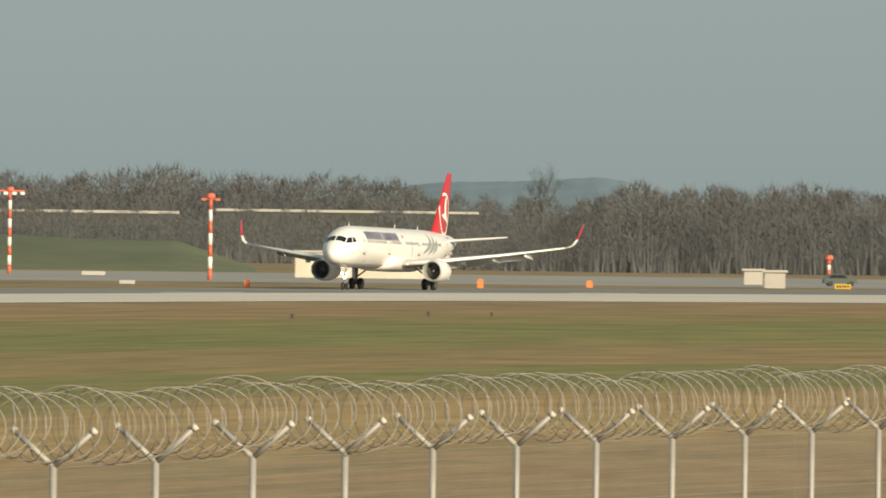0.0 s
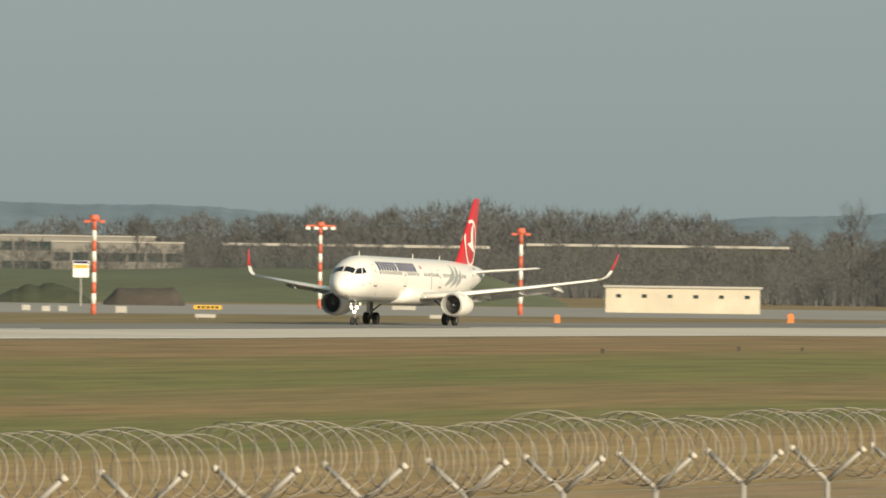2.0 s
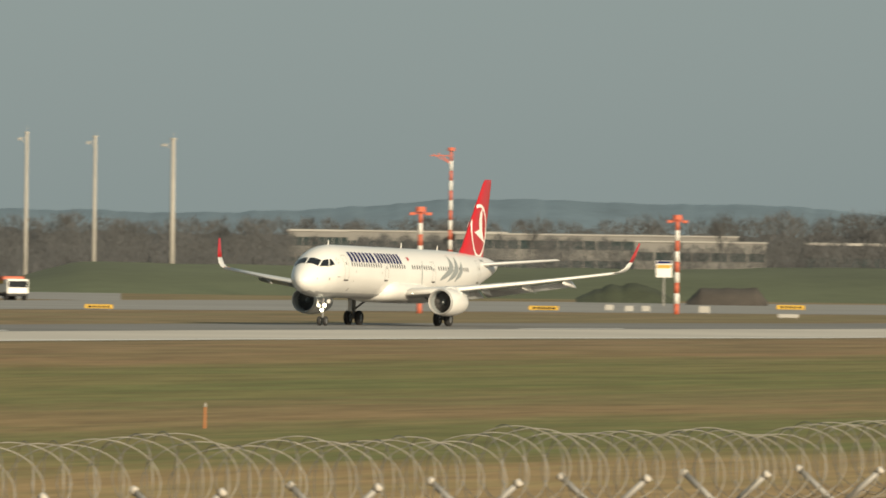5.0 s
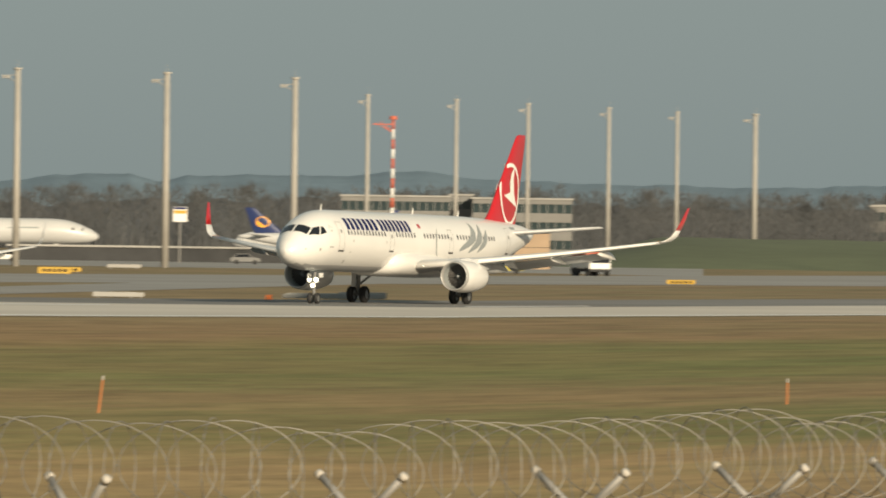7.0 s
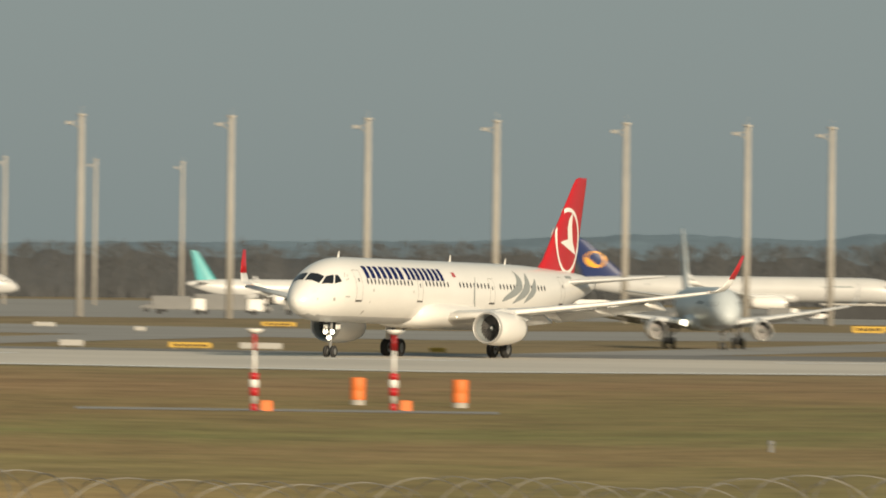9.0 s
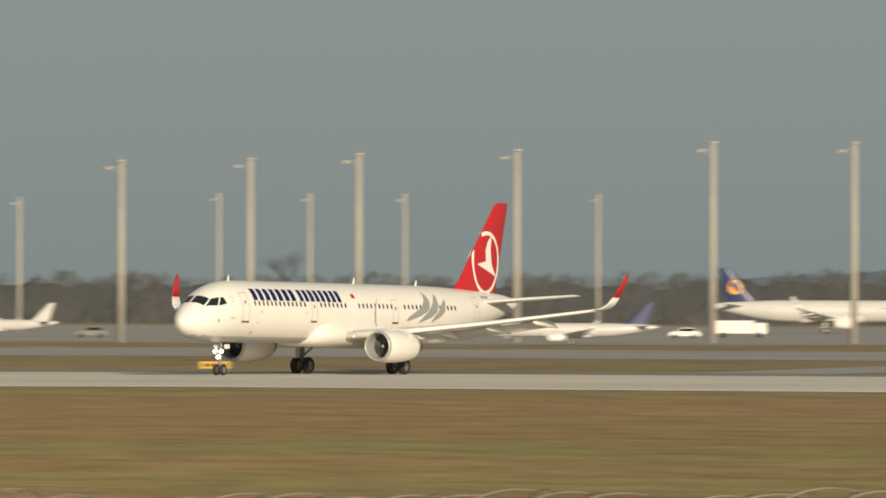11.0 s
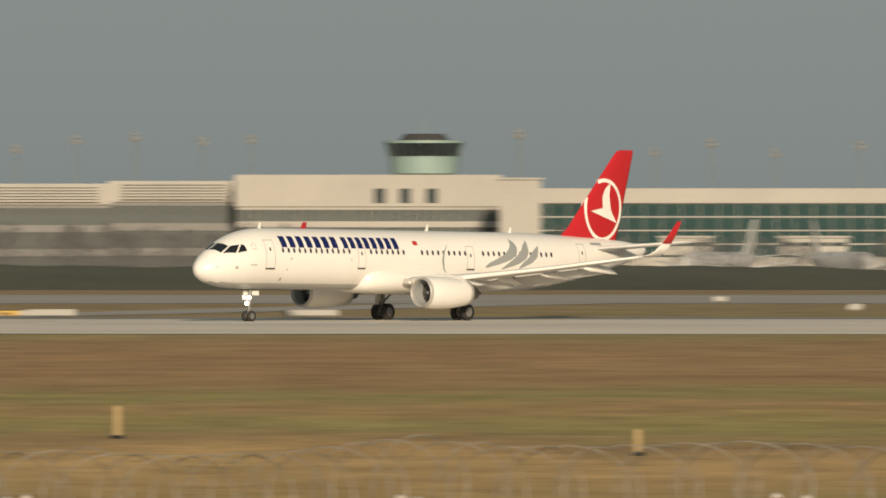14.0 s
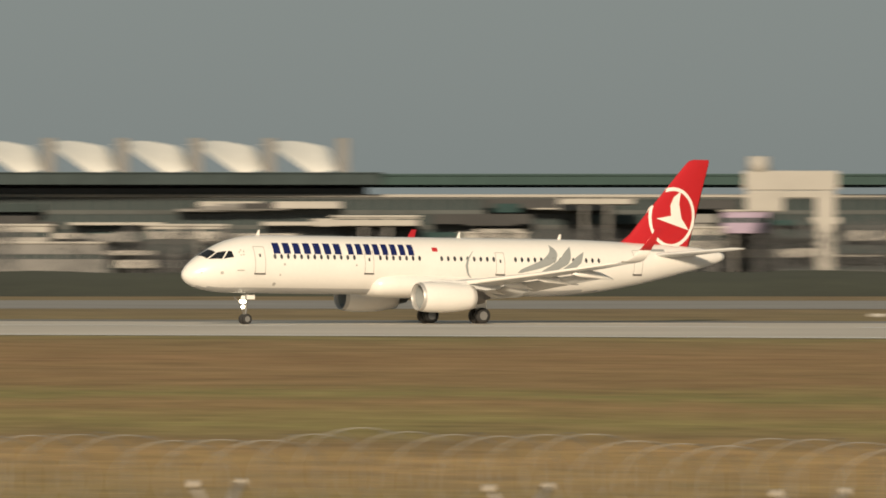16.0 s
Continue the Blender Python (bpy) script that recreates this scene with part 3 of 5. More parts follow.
        bmesh.ops.create_uvsphere(bm, u_segments=14, v_segments=8, radius=0.10 if full else 0.32, matrix=pose(GEAR - wing_at(2.55)[0] + 0.12, side * 2.62, wing_at(2.55)[2] - 0.06))
        part("wing_root_light", bm, LAMPDIM if lit else STEEL, top, "lamp at the wing root", True)
    bm = bmesh.new()
    bmesh.ops.create_uvsphere(bm, u_segments=12, v_segments=8, radius=0.15, matrix=pose(nx + 0.2, 0.0, 1.25))
    part("taxi_light", bm, LAMP if full else STEEL, ng, "taxi lamp", True)
    # fin
    bm = bmesh.new()
    rings = []
    for z, le, te in ((5.2, 34.3, 41.3), (5.75, 35.2, 41.45), (6.05, 35.75, 41.55), (6.6, 36.5, 41.72), (11.67, 41.15, 43.15), (12.0, 41.5, 43.22), (12.12, 41.9, 43.2)):
        rings.append(foil(te - le, le, 0, z, 0.10, 11, True))
    loft(bm, rings)
    fin = part("fin", bm, fin_mat, top, "bright red fin with a white emblem" if full else "", True)
    return top, body, fin


def fin_pt(s, z, side, off=0.02):
    q = (z - 6.05) / (11.67 - 6.05)
    le, te = 35.75 + q * 5.4, 41.55 + q * 1.6
    s = max(s, le + 0.05)
    x = min(0.98, max(0.02, (s - le) / (te - le)))
    t = 0.10 * (te - le) * 5 * (0.2969 * math.sqrt(x) - 0.126 * x - 0.3516 * x * x + 0.2843 * x ** 3 - 0.1036 * x ** 4)
    return Vector((GEAR - s, side * (t + off), z))


def livery(top, body, fin):
    for side in (1, -1):
        # cabin panes in four runs between the doors
        for s0, n in ((6.45, 13), (14.95, 7), (19.95, 9), (26.0, 14)):
            for i in range(n):
                s = s0 + i * 0.533
                bm = bmesh.new()
                bm.faces.new([bm.verts.new(skin(s + 0.115 * math.cos(g), 4.50 + 0.185 * math.sin(g), side)) for g in [2 * math.pi * (k + 0.5) / 10 for k in range(10)]])
                part("cabin_window", bm, PANE, body)
        # cockpit panes
        for bl, br, tr, tl in (((1.22, 0.05), (1.50, 0.78), (2.20, 0.66), (1.98, 0.05)), ((1.58, 0.86), (2.45, 1.12), (2.92, 0.82), (2.30, 0.70)), ((2.56, 1.14), (3.32, 1.18), (3.24, 0.90), (3.04, 0.84))):
            bm = bmesh.new()
            old = None
            for i in range(6):
                q = i / 5
                row = []
                for k in range(6):
                    r = k / 5
                    s = (bl[0] * (1 - r) + br[0] * r) * (1 - q) + (tl[0] * (1 - r) + tr[0] * r) * q
                    a = (bl[1] * (1 - r) + br[1] * r) * (1 - q) + (tl[1] * (1 - r) + tr[1] * r) * q
                    zc, w, h = fuse(s)
                    row.append(bm.verts.new((GEAR - s + 0.012, side * (w + 0.014) * math.sin(a), zc + (h + 0.014) * math.cos(a))))
                if old:
                    for k in range(5):
                        bm.faces.new((old[k], old[k + 1], row[k + 1], row[k]))
                old = row
            part("cockpit_window", bm, DARK, body, "dark cockpit pane")
        # doors as thin seams with a dark sill
        for s, w, z0, z1 in ((5.28, 0.84, 3.24, 5.2), (14.05, 0.74, 3.34, 5.0), (24.75, 0.74, 3.38, 5.0), (36.4, 0.80, 3.5, 5.3)):
            bm = bmesh.new()
            for a, b, c, d in ((s - w / 2, s - w / 2 + 0.045, z0, z1), (s + w / 2 - 0.045, s + w / 2, z0, z1), (s - w / 2, s + w / 2, z1 - 0.045, z1)):
                patch(bm, a, b, c, d, side, 0.011, 6 if d - c > 1 else 1)
            part("door_seam", bm, SEAM, body, "thin grey door outline")
            bm = bmesh.new()
            patch(bm, s - w / 2 - 0.03, s + w / 2 + 0.03, z0 - 0.04, z0 + 0.07, side, 0.014, 1)
            part("door_sill", bm, EXHAUST, body, "dark metal door sill")
            bm = bmesh.new()
            patch(bm, s - 0.07, s + 0.07, z1 - 0.75, z1 - 0.52, side, 0.012, 1)
            part("door_pane", bm, PANE, body, "small dark door pane")
        # blue title: letter-sized blocks in two runs
        for s0, n, pitch in ((6.4, 7, 0.82), (12.4, 8, 0.70)):
            for i in range(n):
                s = s0 + i * pitch
                bm = bmesh.new()
                patch(bm, s, s + pitch * 0.66, 4.70, 5.46, side, 0.013, 6)
                part("title_block", bm, BLUE, body, "dark blue title block")
        bm = bmesh.new()
        patch(bm, 19.3, 19.75, 5.0, 5.28, side, 0.013, 2)
        part("flag_patch", bm, RED, body, "small red flag patch")
        bm = bmesh.new()
        patch(bm, 37.7, 38.9, 5.22, 5.40, side, 0.013, 2)
        part("registration_bar", bm, SWIRL, body, "plain grey registration bar")
        bm = bmesh.new()
        patch(bm, 3.5, 4.05, 3.45, 3.53, side, 0.013, 1)
        part("name_bar", bm, SEAM, body, "small grey name bar")
        # grey swirls on the rear fuselage
        for path, wd in ((((22.7, 2.9), (22.1, 3.4), (21.95, 4.0), (22.1, 4.5), (22.6, 5.05)), (0.08, 0.15, 0.2, 0.16, 0.05)),
                         (((26.3, 3.55), (27.2, 3.85), (28.1, 4.15), (28.8, 4.5), (29.2, 4.95), (29.25, 5.3), (29.1, 5.55)), (0.3, 1.4, 1.55, 1.15, 0.75, 0.4, 0.05)),
                         (((27.9, 3.45), (28.9, 3.8), (29.7, 4.2), (30.2, 4.65), (30.45, 5.1), (30.75, 5.45)), (0.2, 1.15, 1.25, 0.85, 0.5, 0.05)),
                         (((29.6, 3.5), (30.4, 3.9), (31.0, 4.3), (31.35, 4.75), (31.75, 5.1)), (0.15, 0.95, 0.85, 0.55, 0.05))):
            bm = bmesh.new()
            swoosh(bm, path, wd, side)
            part("grey_swirl", bm, SWIRL, body, "curving grey swirl")
        # small marks on the skin
        for s, z, r, m in ((3.75, 4.78, 0.05, SEAM), (3.9, 4.92, 0.05, SEAM), (4.08, 4.82, 0.05, SEAM), (4.05, 4.6, 0.05, SEAM), (3.85, 4.56, 0.05, SEAM), (2.4, 3.3, 0.1, SEAM), (7.2, 3.95, 0.08, SEAM), (6.6, 2.55, 0.11, SEAM), (1.0, 3.3, 0.05, SEAM), (6.9, 3.2, 0.06, SEAM), (13.0, 3.95, 0.06, SEAM)):
            bm = bmesh.new()
            patch(bm, s - r, s + r, z - r, z + r, side, 0.012, 1)
            part("skin_mark", bm, m, body)
        # emblem: a white ring and a soaring shape, on both faces of the fin
        bm = bmesh.new()
        old = None
        for i in range(41):
            a = 2 * math.pi * i / 40 + 2.4
            if 40.0 + 1.98 * math.cos(a) < 35.35 + (7.9 + 2.2 * math.sin(a) - 6.05) / 5.5 * 5.4:
                old = None
                continue
            pair = []
            for r in (1.0, 0.88):
                pair.append(bm.verts.new(fin_pt(40.0 + 1.98 * r * math.cos(a) + 0.12 * math.sin(a), 7.9 + 2.2 * r * math.sin(a), side)))
            if old:
                bm.faces.new((old[0], old[1], pair[1], pair[0]))
            old = pair
        part("emblem_ring", bm, PAINTW, fin, "white emblem ring")
        bm = bmesh.new()
        for poly in (((40.7, 9.55), (40.1, 9.15), (39.8, 8.6), (39.85, 7.9), (41.4, 6.95), (40.75, 7.75), (40.55, 8.7)), ((39.85, 7.9), (38.6, 7.7), (40.05, 7.3), (41.4, 6.95))):
            bm.faces.new([bm.verts.new(fin_pt(s + 0.05, 7.97 + (z - 7.85) * 1.08, side, 0.03)) for s, z in poly])
        part("emblem_wing", bm, PAINTW, fin, "white soaring emblem")
    # blade aerials on the crown
    for s, h in ((5.9, 0.38), (22.2, 0.42), (30.5, 0.36)):
        bm = bmesh.new()
        zc, w, hh = fuse(s)
        loft(bm, [[Vector((GEAR - s - dx, dy, zc + hh - 0.03 + dz)) for dx, dy in ((0, 0), (0.16, 0.02), (0.32, 0), (0.16, -0.02))] if dz < 0.1 else [Vector((GEAR - s - dx, dy, zc + hh + h)) for dx, dy in ((0.2, 0), (0.27, 0.012), (0.34, 0), (0.27, -0.012))] for dz in (0.0, h)])
        part("blade_aerial", bm, WHITE, body)
    bm = bmesh.new()
    bmesh.ops.create_uvsphere(bm, u_segments=12, v_segments=8, radius=0.14, matrix=pose(GEAR - 17.0, 0, 6.05))
    part("beacon", bm, BEACON, body, "red beacon")


plane, plane_body, plane_fin = airliner("airliner", "white twin-jet airliner with a red fin rolling along the runway", WHITE, RED)
livery(plane, plane_body, plane_fin)


def nose_up(top, slope, pivot):
    """Tips the airframe, not its wheels, nose up on the extended nose leg."""
    tip = Matrix.Identity(4)
    tip[2][0], tip[2][3] = slope, -slope * pivot
    for o in top.children_recursive:
        kind = o.name.split(".")[0]
        if kind not in ("main_gear_leg", "nose_gear_leg", "wheel", "rim", "landing_light", "taxi_light", "nose_gear_door", "gear_door"):
            o.data.transform(tip)


nose_up(plane, 0.012, 3.67)


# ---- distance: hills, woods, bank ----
# the hills' blue is air haze painted into their base colour
HILLS = mat("haze_blue_hills", (0.168, 0.232, 0.28), 0.95, vary=0.2, scale=0.05)
# wood and twig grey, lightened and blued in the colour for distance haze
WOODS = mat("hazed_winter_wood", (0.078, 0.081, 0.084), 0.95, vary=0.2, scale=0.12)
WOODS2 = mat("hazed_bare_twigs", (0.078, 0.081, 0.084), 0.95, vary=0.25, scale=0.3, island=0.12)
BANKG = mat("bank_grass", (0.105, 0.122, 0.062), 0.95, vary=0.25, scale=0.06)


def bumps(u, seed, size):
    return noise.noise((u / size, seed, 0.3)) + 0.5 * noise.noise((u / size * 2.3, seed, 4.1)) + 0.25 * noise.noise((u / size * 5.1, seed, 9.7))


def ridge(name, m, u0, u1, dist, top, depth, label, category, seed, size, rough, step=20):
    """A long rounded rise; top(u) is its height."""
    bm = bmesh.new()
    rings = []
    n = int((u1 - u0) / step)
    for i in range(n + 1):
        u = u0 + (u1 - u0) * i / n
        t = max(0.05, top(u) + rough * bumps(u, seed, size))
        d = dist(u)
        rings.append([at(u, d, -0.3), at(u, d + depth * 0.22, t * 0.55), at(u, d + depth * 0.5, t), at(u, d + depth * 0.8, t * 0.6), at(u, d + depth, -0.3)])
    loft(bm, rings, cap=False, closed=False)
    return tagged(part(name, bm, m, None, "", True), label, category, kind="structure")


HILL_TOP = ((-1800, 8), (-700, 14), (-420, 22), (-344, 28), (-324, 31), (-264, 32.5), (-114, 30.5), (-34, 30), (136, 27), (600, 26), (1000, 31), (1346, 32), (1560, 32.5), (1700, 29), (1829, 26.5), (2097, 25), (2397, 26), (2547, 27), (2657, 30.5), (2797, 28), (2947, 28),
            (3067, 27), (3117, 24.5), (3167, 27.5), (3247, 27.5), (3396, 23.5), (3633, 25.5), (4053, 21.5), (4900, 18), (5600, 9), (7400, 4))
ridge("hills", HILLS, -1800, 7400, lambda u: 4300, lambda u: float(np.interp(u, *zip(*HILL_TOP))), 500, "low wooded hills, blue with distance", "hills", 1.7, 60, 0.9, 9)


def wood(name, u0, u1, dist, top, gap, label, seed, dens, twigs=190):
    """A strip of leafless trees; each one a stem and a spray of twigs."""
    rng = np.random.RandomState(seed)
    vs, fs = [], []

    def tri(a, b, c):
        fs.append((len(vs), len(vs) + 1, len(vs) + 2))
        vs.extend((tuple(a), tuple(b), tuple(c)))

    width = (u1 - u0) / FOC * dist
    for i in range(int(width * dens)):
        u = u0 + (u1 - u0) * rng.rand()
        h = top(u) * (0.82 + 0.18 * rng.rand()) * (1 + 0.07 * bumps(u, seed, 60))
        if h < 1.5 or rng.rand() < gap * (0.5 + bumps(u, seed + 3, 120)):
            continue
        d = dist + rng.uniform(0, 140)
        p = np.array(at(u, d))
        side = np.array(at(u + FOC * math.pi / 2, 1.0))
        ahead = np.array(at(u, 1.0))
        w = 0.009 * h
        tri(p - side * w, p + side * w, p + np.array((0, 0, h * 0.85)))
        wide = rng.uniform(0.24, 0.36)
        for k in range(twigs):
            f = rng.rand() ** 0.6
            r = h * wide * math.sin(math.pi * min(1, 0.14 + 0.80 * f)) * rng.uniform(-1, 1)
            z = h * (0.04 + 0.90 * f) * (1 - 0.10 * (r / (h * wide)) ** 2)
            q = p + side * r + np.array((0, 0, z))
            ln = h * rng.uniform(0.06, 0.16)
            dr = side * (r / h * 1.6 + rng.uniform(-0.5, 0.5)) + np.array((0, 0, rng.uniform(0.3, 1.0))) + ahead * rng.uniform(-0.5, 0.5)
            off = (side + ahead * rng.uniform(-1.2, 1.2)) * rng.uniform(0.0015, 0.0065) * h
            tri(q - off, q + off, q + dr * ln)
        # undergrowth
        for k in range(10):
            q = p + side * rng.uniform(-5, 5) + ahead * rng.uniform(-6, 6)
            off = (side + ahead * rng.uniform(-1, 1)) * rng.uniform(0.06, 0.22)
            tri(q - off, q + off, q + side * rng.uniform(-0.8, 0.8) + np.array((0, 0, h * rng.uniform(0.12, 0.42))))
    me = bpy.data.meshes.new(name)
    me.from_pydata(vs, [], fs)
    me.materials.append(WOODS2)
    ob = new(name, me)
    return tagged(ob, label, "trees", kind="stuff")


def wood_top(u):
    return float(np.interp(u, [-1500, -900, -345, -320, -40, 40, 136, 286, 486, 620, 800, 900, 1300, 1700, 2000, 2600, 3300, 4200, 5000, 6100, 6300, 7000, 7700],
                           [17, 17, 17, 15.5, 16, 18.5, 19.5, 20, 21.5, 21, 19, 17.5, 16, 15.5, 15, 15.5, 15, 13.5, 12.5, 11, 12, 10, 9]))


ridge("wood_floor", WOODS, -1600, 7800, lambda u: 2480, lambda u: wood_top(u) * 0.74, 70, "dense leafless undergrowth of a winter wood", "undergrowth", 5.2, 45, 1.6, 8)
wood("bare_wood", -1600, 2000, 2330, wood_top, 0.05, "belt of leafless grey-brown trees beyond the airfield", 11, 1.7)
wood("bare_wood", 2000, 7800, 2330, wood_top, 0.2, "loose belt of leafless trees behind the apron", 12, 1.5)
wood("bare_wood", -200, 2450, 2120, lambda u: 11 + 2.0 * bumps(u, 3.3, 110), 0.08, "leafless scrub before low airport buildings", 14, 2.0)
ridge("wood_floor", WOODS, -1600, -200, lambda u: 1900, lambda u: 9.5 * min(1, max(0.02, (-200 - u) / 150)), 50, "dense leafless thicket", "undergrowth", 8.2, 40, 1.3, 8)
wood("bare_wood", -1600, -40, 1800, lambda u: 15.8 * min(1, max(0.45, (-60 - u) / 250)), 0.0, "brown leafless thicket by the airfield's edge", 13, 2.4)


def tree(u, d, h, spread, label, seed):
    """A single leafless tree: trunk with limbs, and a crown of twigs."""
    rng = np.random.RandomState(seed)
    top = empty("bare_tree", Matrix.Translation(at(u, d)) @ pose(0, 0, 0, 0, 0, math.degrees(u / FOC)), label, "tree", "bare trees")
    bm, tw = bmesh.new(), bmesh.new()
    tube(bm, (0, 0, -0.1), (0, 0, h * 0.35), h * 0.02, h * 0.013, 7)

    def limb(p, v, ln, r, lev):
        e = p + v * ln
        tube(bm if lev < 3 else tw, p, e, r, r * 0.6, 5 if lev < 3 else 3)
        if lev >= 5:
            return
        for k in range(3 if lev > 0 else 5):
            nv = (v + Vector((rng.uniform(-1, 1) * spread, rng.uniform(-1, 1) * spread, rng.uniform(-0.1, 0.5)))).normalized()
            limb(p + v * ln * rng.uniform(0.55, 1.0), nv, ln * rng.uniform(0.6, 0.85), r * 0.55, lev + 1)

    limb(Vector((0, 0, h * 0.3)), Vector((0, 0, 1)), h * 0.24, h * 0.013, 0)
    part("trunk", bm, WOODS, top)
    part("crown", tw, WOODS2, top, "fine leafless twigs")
    return top


for u, d, h, sp, s in ((-175, 2000, 21, 0.75, 1), (1090, 2100, 17, 0.8, 2), (1430, 2100, 15, 0.8, 3), (2380, 2100, 13.5, 0.8, 4), (3280, 2100, 14, 0.8, 5), (2170, 2100, 13, 0.8, 6), (6540, 2000, 15, 0.7, 7), (6640, 2100, 11, 0.8, 8),
                       (5950, 2000, 17, 0.75, 9), (7210, 2000, 12, 0.8, 10), (4230, 2050, 12, 0.9, 11), (3960, 2050, 13, 0.8, 12), (2660, 2050, 14, 0.8, 13)):
    tree(u, d, h, sp, "tall leafless tree standing above the winter wood", s)

# grass bank before the woods and before the terminal
ridge("grass_bank", BANKG, 330, 2420, lambda u: 1560, lambda u: 4.4 * min(1, (u - 320) / 150, (2430 - u) / 200) + 0.6 * math.exp(-((u - 900) / 300) ** 2), 150, "smooth green grass bank behind the taxiway", "bank", 2.2, 200, 0.25)
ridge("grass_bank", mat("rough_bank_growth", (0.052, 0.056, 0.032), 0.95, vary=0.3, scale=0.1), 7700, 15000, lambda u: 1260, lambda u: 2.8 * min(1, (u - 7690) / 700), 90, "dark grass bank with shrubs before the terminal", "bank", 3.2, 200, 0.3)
ridge("soil_heap", mat("dark_soil", (0.07, 0.06, 0.05), 0.95, vary=0.3, scale=0.5), 1005, 1150, lambda u: 1400, lambda u: 2.3 * min(1, (u - 1000) / 25, (1155 - u) / 30), 10, "heap of dark soil beside the taxiway", "heap", 6.1, 40, 0.3, 5)
ridge("shrub_mound", mat("dark_shrubs", (0.05, 0.06, 0.035), 0.95, vary=0.4, scale=0.8), 1165, 1345, lambda u: 1440, lambda u: 2.6 * math.sin(math.pi * (u - 1160) / 190) + 0.1, 12, "low mound of dark green shrubs", "shrubs", 6.7, 25, 0.5, 5)
wood("bank_shrubs", 7560, 14500, 1300, lambda u: float(np.interp(u, [7800, 9400, 9900, 11300, 12000, 14500], [6.4, 7.6, 9.3, 9.8, 8.5, 7.0])) + 2 * bumps(u, 9.3, 90), 0.3, "leafless shrubs and young trees on the bank", 21, 2.0, 150)


# ---- masts ----
def red_white_mast(u, d, h, head):
    top = empty("approach_mast", Matrix.Translation(at(u, d)) @ pose(0, 0, 0, 0, 0, math.degrees(u / FOC)), "tall mast in red and white bands with a lamp head", "mast", "red and white masts")
    n = max(5, 2 * round(h / 2.8) + 1)
    for i in range(n):
        bm = bmesh.new()
        tube(bm, (0, 0, h * i / n - (0.05 if i == 0 else 0)), (0, 0, h * (i + 1) / n), 0.26 - 0.07 * i / n, 0.26 - 0.07 * (i + 1) / n, 12)
        part("band", bm, PAINTO if i % 2 == 0 or i == n - 1 else PAINTW, top, "orange-red band" if i % 2 == 0 or i == n - 1 else "white band", True)
    bm = bmesh.new()
    tube(bm, (0, 0, h), (0, 0, h + 0.5), 0.55, 0.45, 10)
    part("cap", bm, PAINTO, top)
    if head == "lamps":
        bm = bmesh.new()
        box(bm, -1.9, 1.9, -0.12, 0.12, h - 0.1, h + 0.12, 0.03)
        bar = part("crossbar", bm, PAINTO, top)
        for x in (-1.6, -0.55, 0.55, 1.6):
            bm = bmesh.new()
            box(bm, x - 0.28, x + 0.28, -0.4, 0.2, h - 0.5, h - 0.12, 0.06)
            part("floodlight", bm, PAINTW, bar, "pale floodlight")
    elif head == "boom":
        for x, z in ((-1.0, -0.9), (-1.9, -0.3), (-2.6, -0.5)):
            bm = bmesh.new()
            tube(bm, (0, 0, h - 1.8), (x, 0, h + z), 0.07, 0.05, 6)
            part("boom", bm, PAINTO, top)
        bm = bmesh.new()
        box(bm, -2.9, -0.1, -0.1, 0.1, h - 0.75, h - 0.6, 0.02)
        part("boom_rail", bm, PAINTO, top)
    elif head == "small":
        bm = bmesh.new()
        for x in (-0.8, 0.8):
            box(bm, x - 0.3, x + 0.3, -0.3, 0.3, h - 0.35, h - 0.05, 0.05)
        box(bm, -0.8, 0.8, -0.08, 0.08, h - 0.2, h - 0.05)
        part("lamp_head", bm, PAINTO, top)
    return top


for u, d, h, head in ((412, 1246, 9.6, "small"), (767, 1377, 10.6, "lamps"), (1167, 1124, 9.9, "small"), (1622, 1067, 10.1, "small"), (1569, 1508, 20.8, "boom"), (2702, 1500, 20.5, "boom"), (-683, 1340, 3.3, "plain")):
    red_white_mast(u, d, h, head)


def light_mast():
    top = empty("light_mast", Matrix(), "tall pale concrete apron light mast", "mast", "apron light masts")
    bm = bmesh.new()
    tube(bm, (0, 0, -0.1), (0, 0, 24), 0.44, 0.34, 14)
    part("shaft", bm, CONCRETE, top, "", True)
    bm = bmesh.new()
    tube(bm, (0, 0, 24), (0, 0, 24.25), 0.52, 0.52, 12)
    tube(bm, (0, 0, 24.25), (0, 0, 25.2), 0.03, 0.02, 5)
    part("cap", bm, CONCRETE, top)
    bm = bmesh.new()
    tube(bm, (0, 0, 22.4), (-1.5, -0.3, 23.2), 0.06, 0.06, 6)
    tube(bm, (0, 0, 23.4), (-1.5, -0.3, 23.2), 0.06, 0.06, 6)
    arm = part("arm", bm, GALV, top)
    for x in (-1.2, -1.7):
        bm = bmesh.new()
        box(bm, x - 0.2, x + 0.2, -0.55, -0.1, 22.9, 23.35, 0.05)
        part("floodlight", bm, GALV, arm)
    return top


def slim_mast():
    top = empty("floodlight_pole", Matrix(), "slim dark floodlight pole behind the terminal", "mast", "floodlight poles")
    bm = bmesh.new()
    tube(bm, (0, 0, -0.1), (0, 0, 24), 0.17, 0.11, 8)
    part("shaft", bm, FACGREY, top, "", True)
    bm = bmesh.new()
    box(bm, -0.9, 0.9, -0.3, 0.3, 22.9, 23.05, 0.03)
    bar = part("crossbar", bm, FACGREY, top)
    for x, z in ((-0.62, 23.1), (0.0, 23.1), (0.62, 23.1), (-0.45, 23.85), (0.2, 23.85)):
        bm = bmesh.new()
        box(bm, x - 0.22, x + 0.22, -0.5, 0.1, z, z + 0.6, 0.05)
        part("floodlight", bm, FACGREY, bar)
    return top


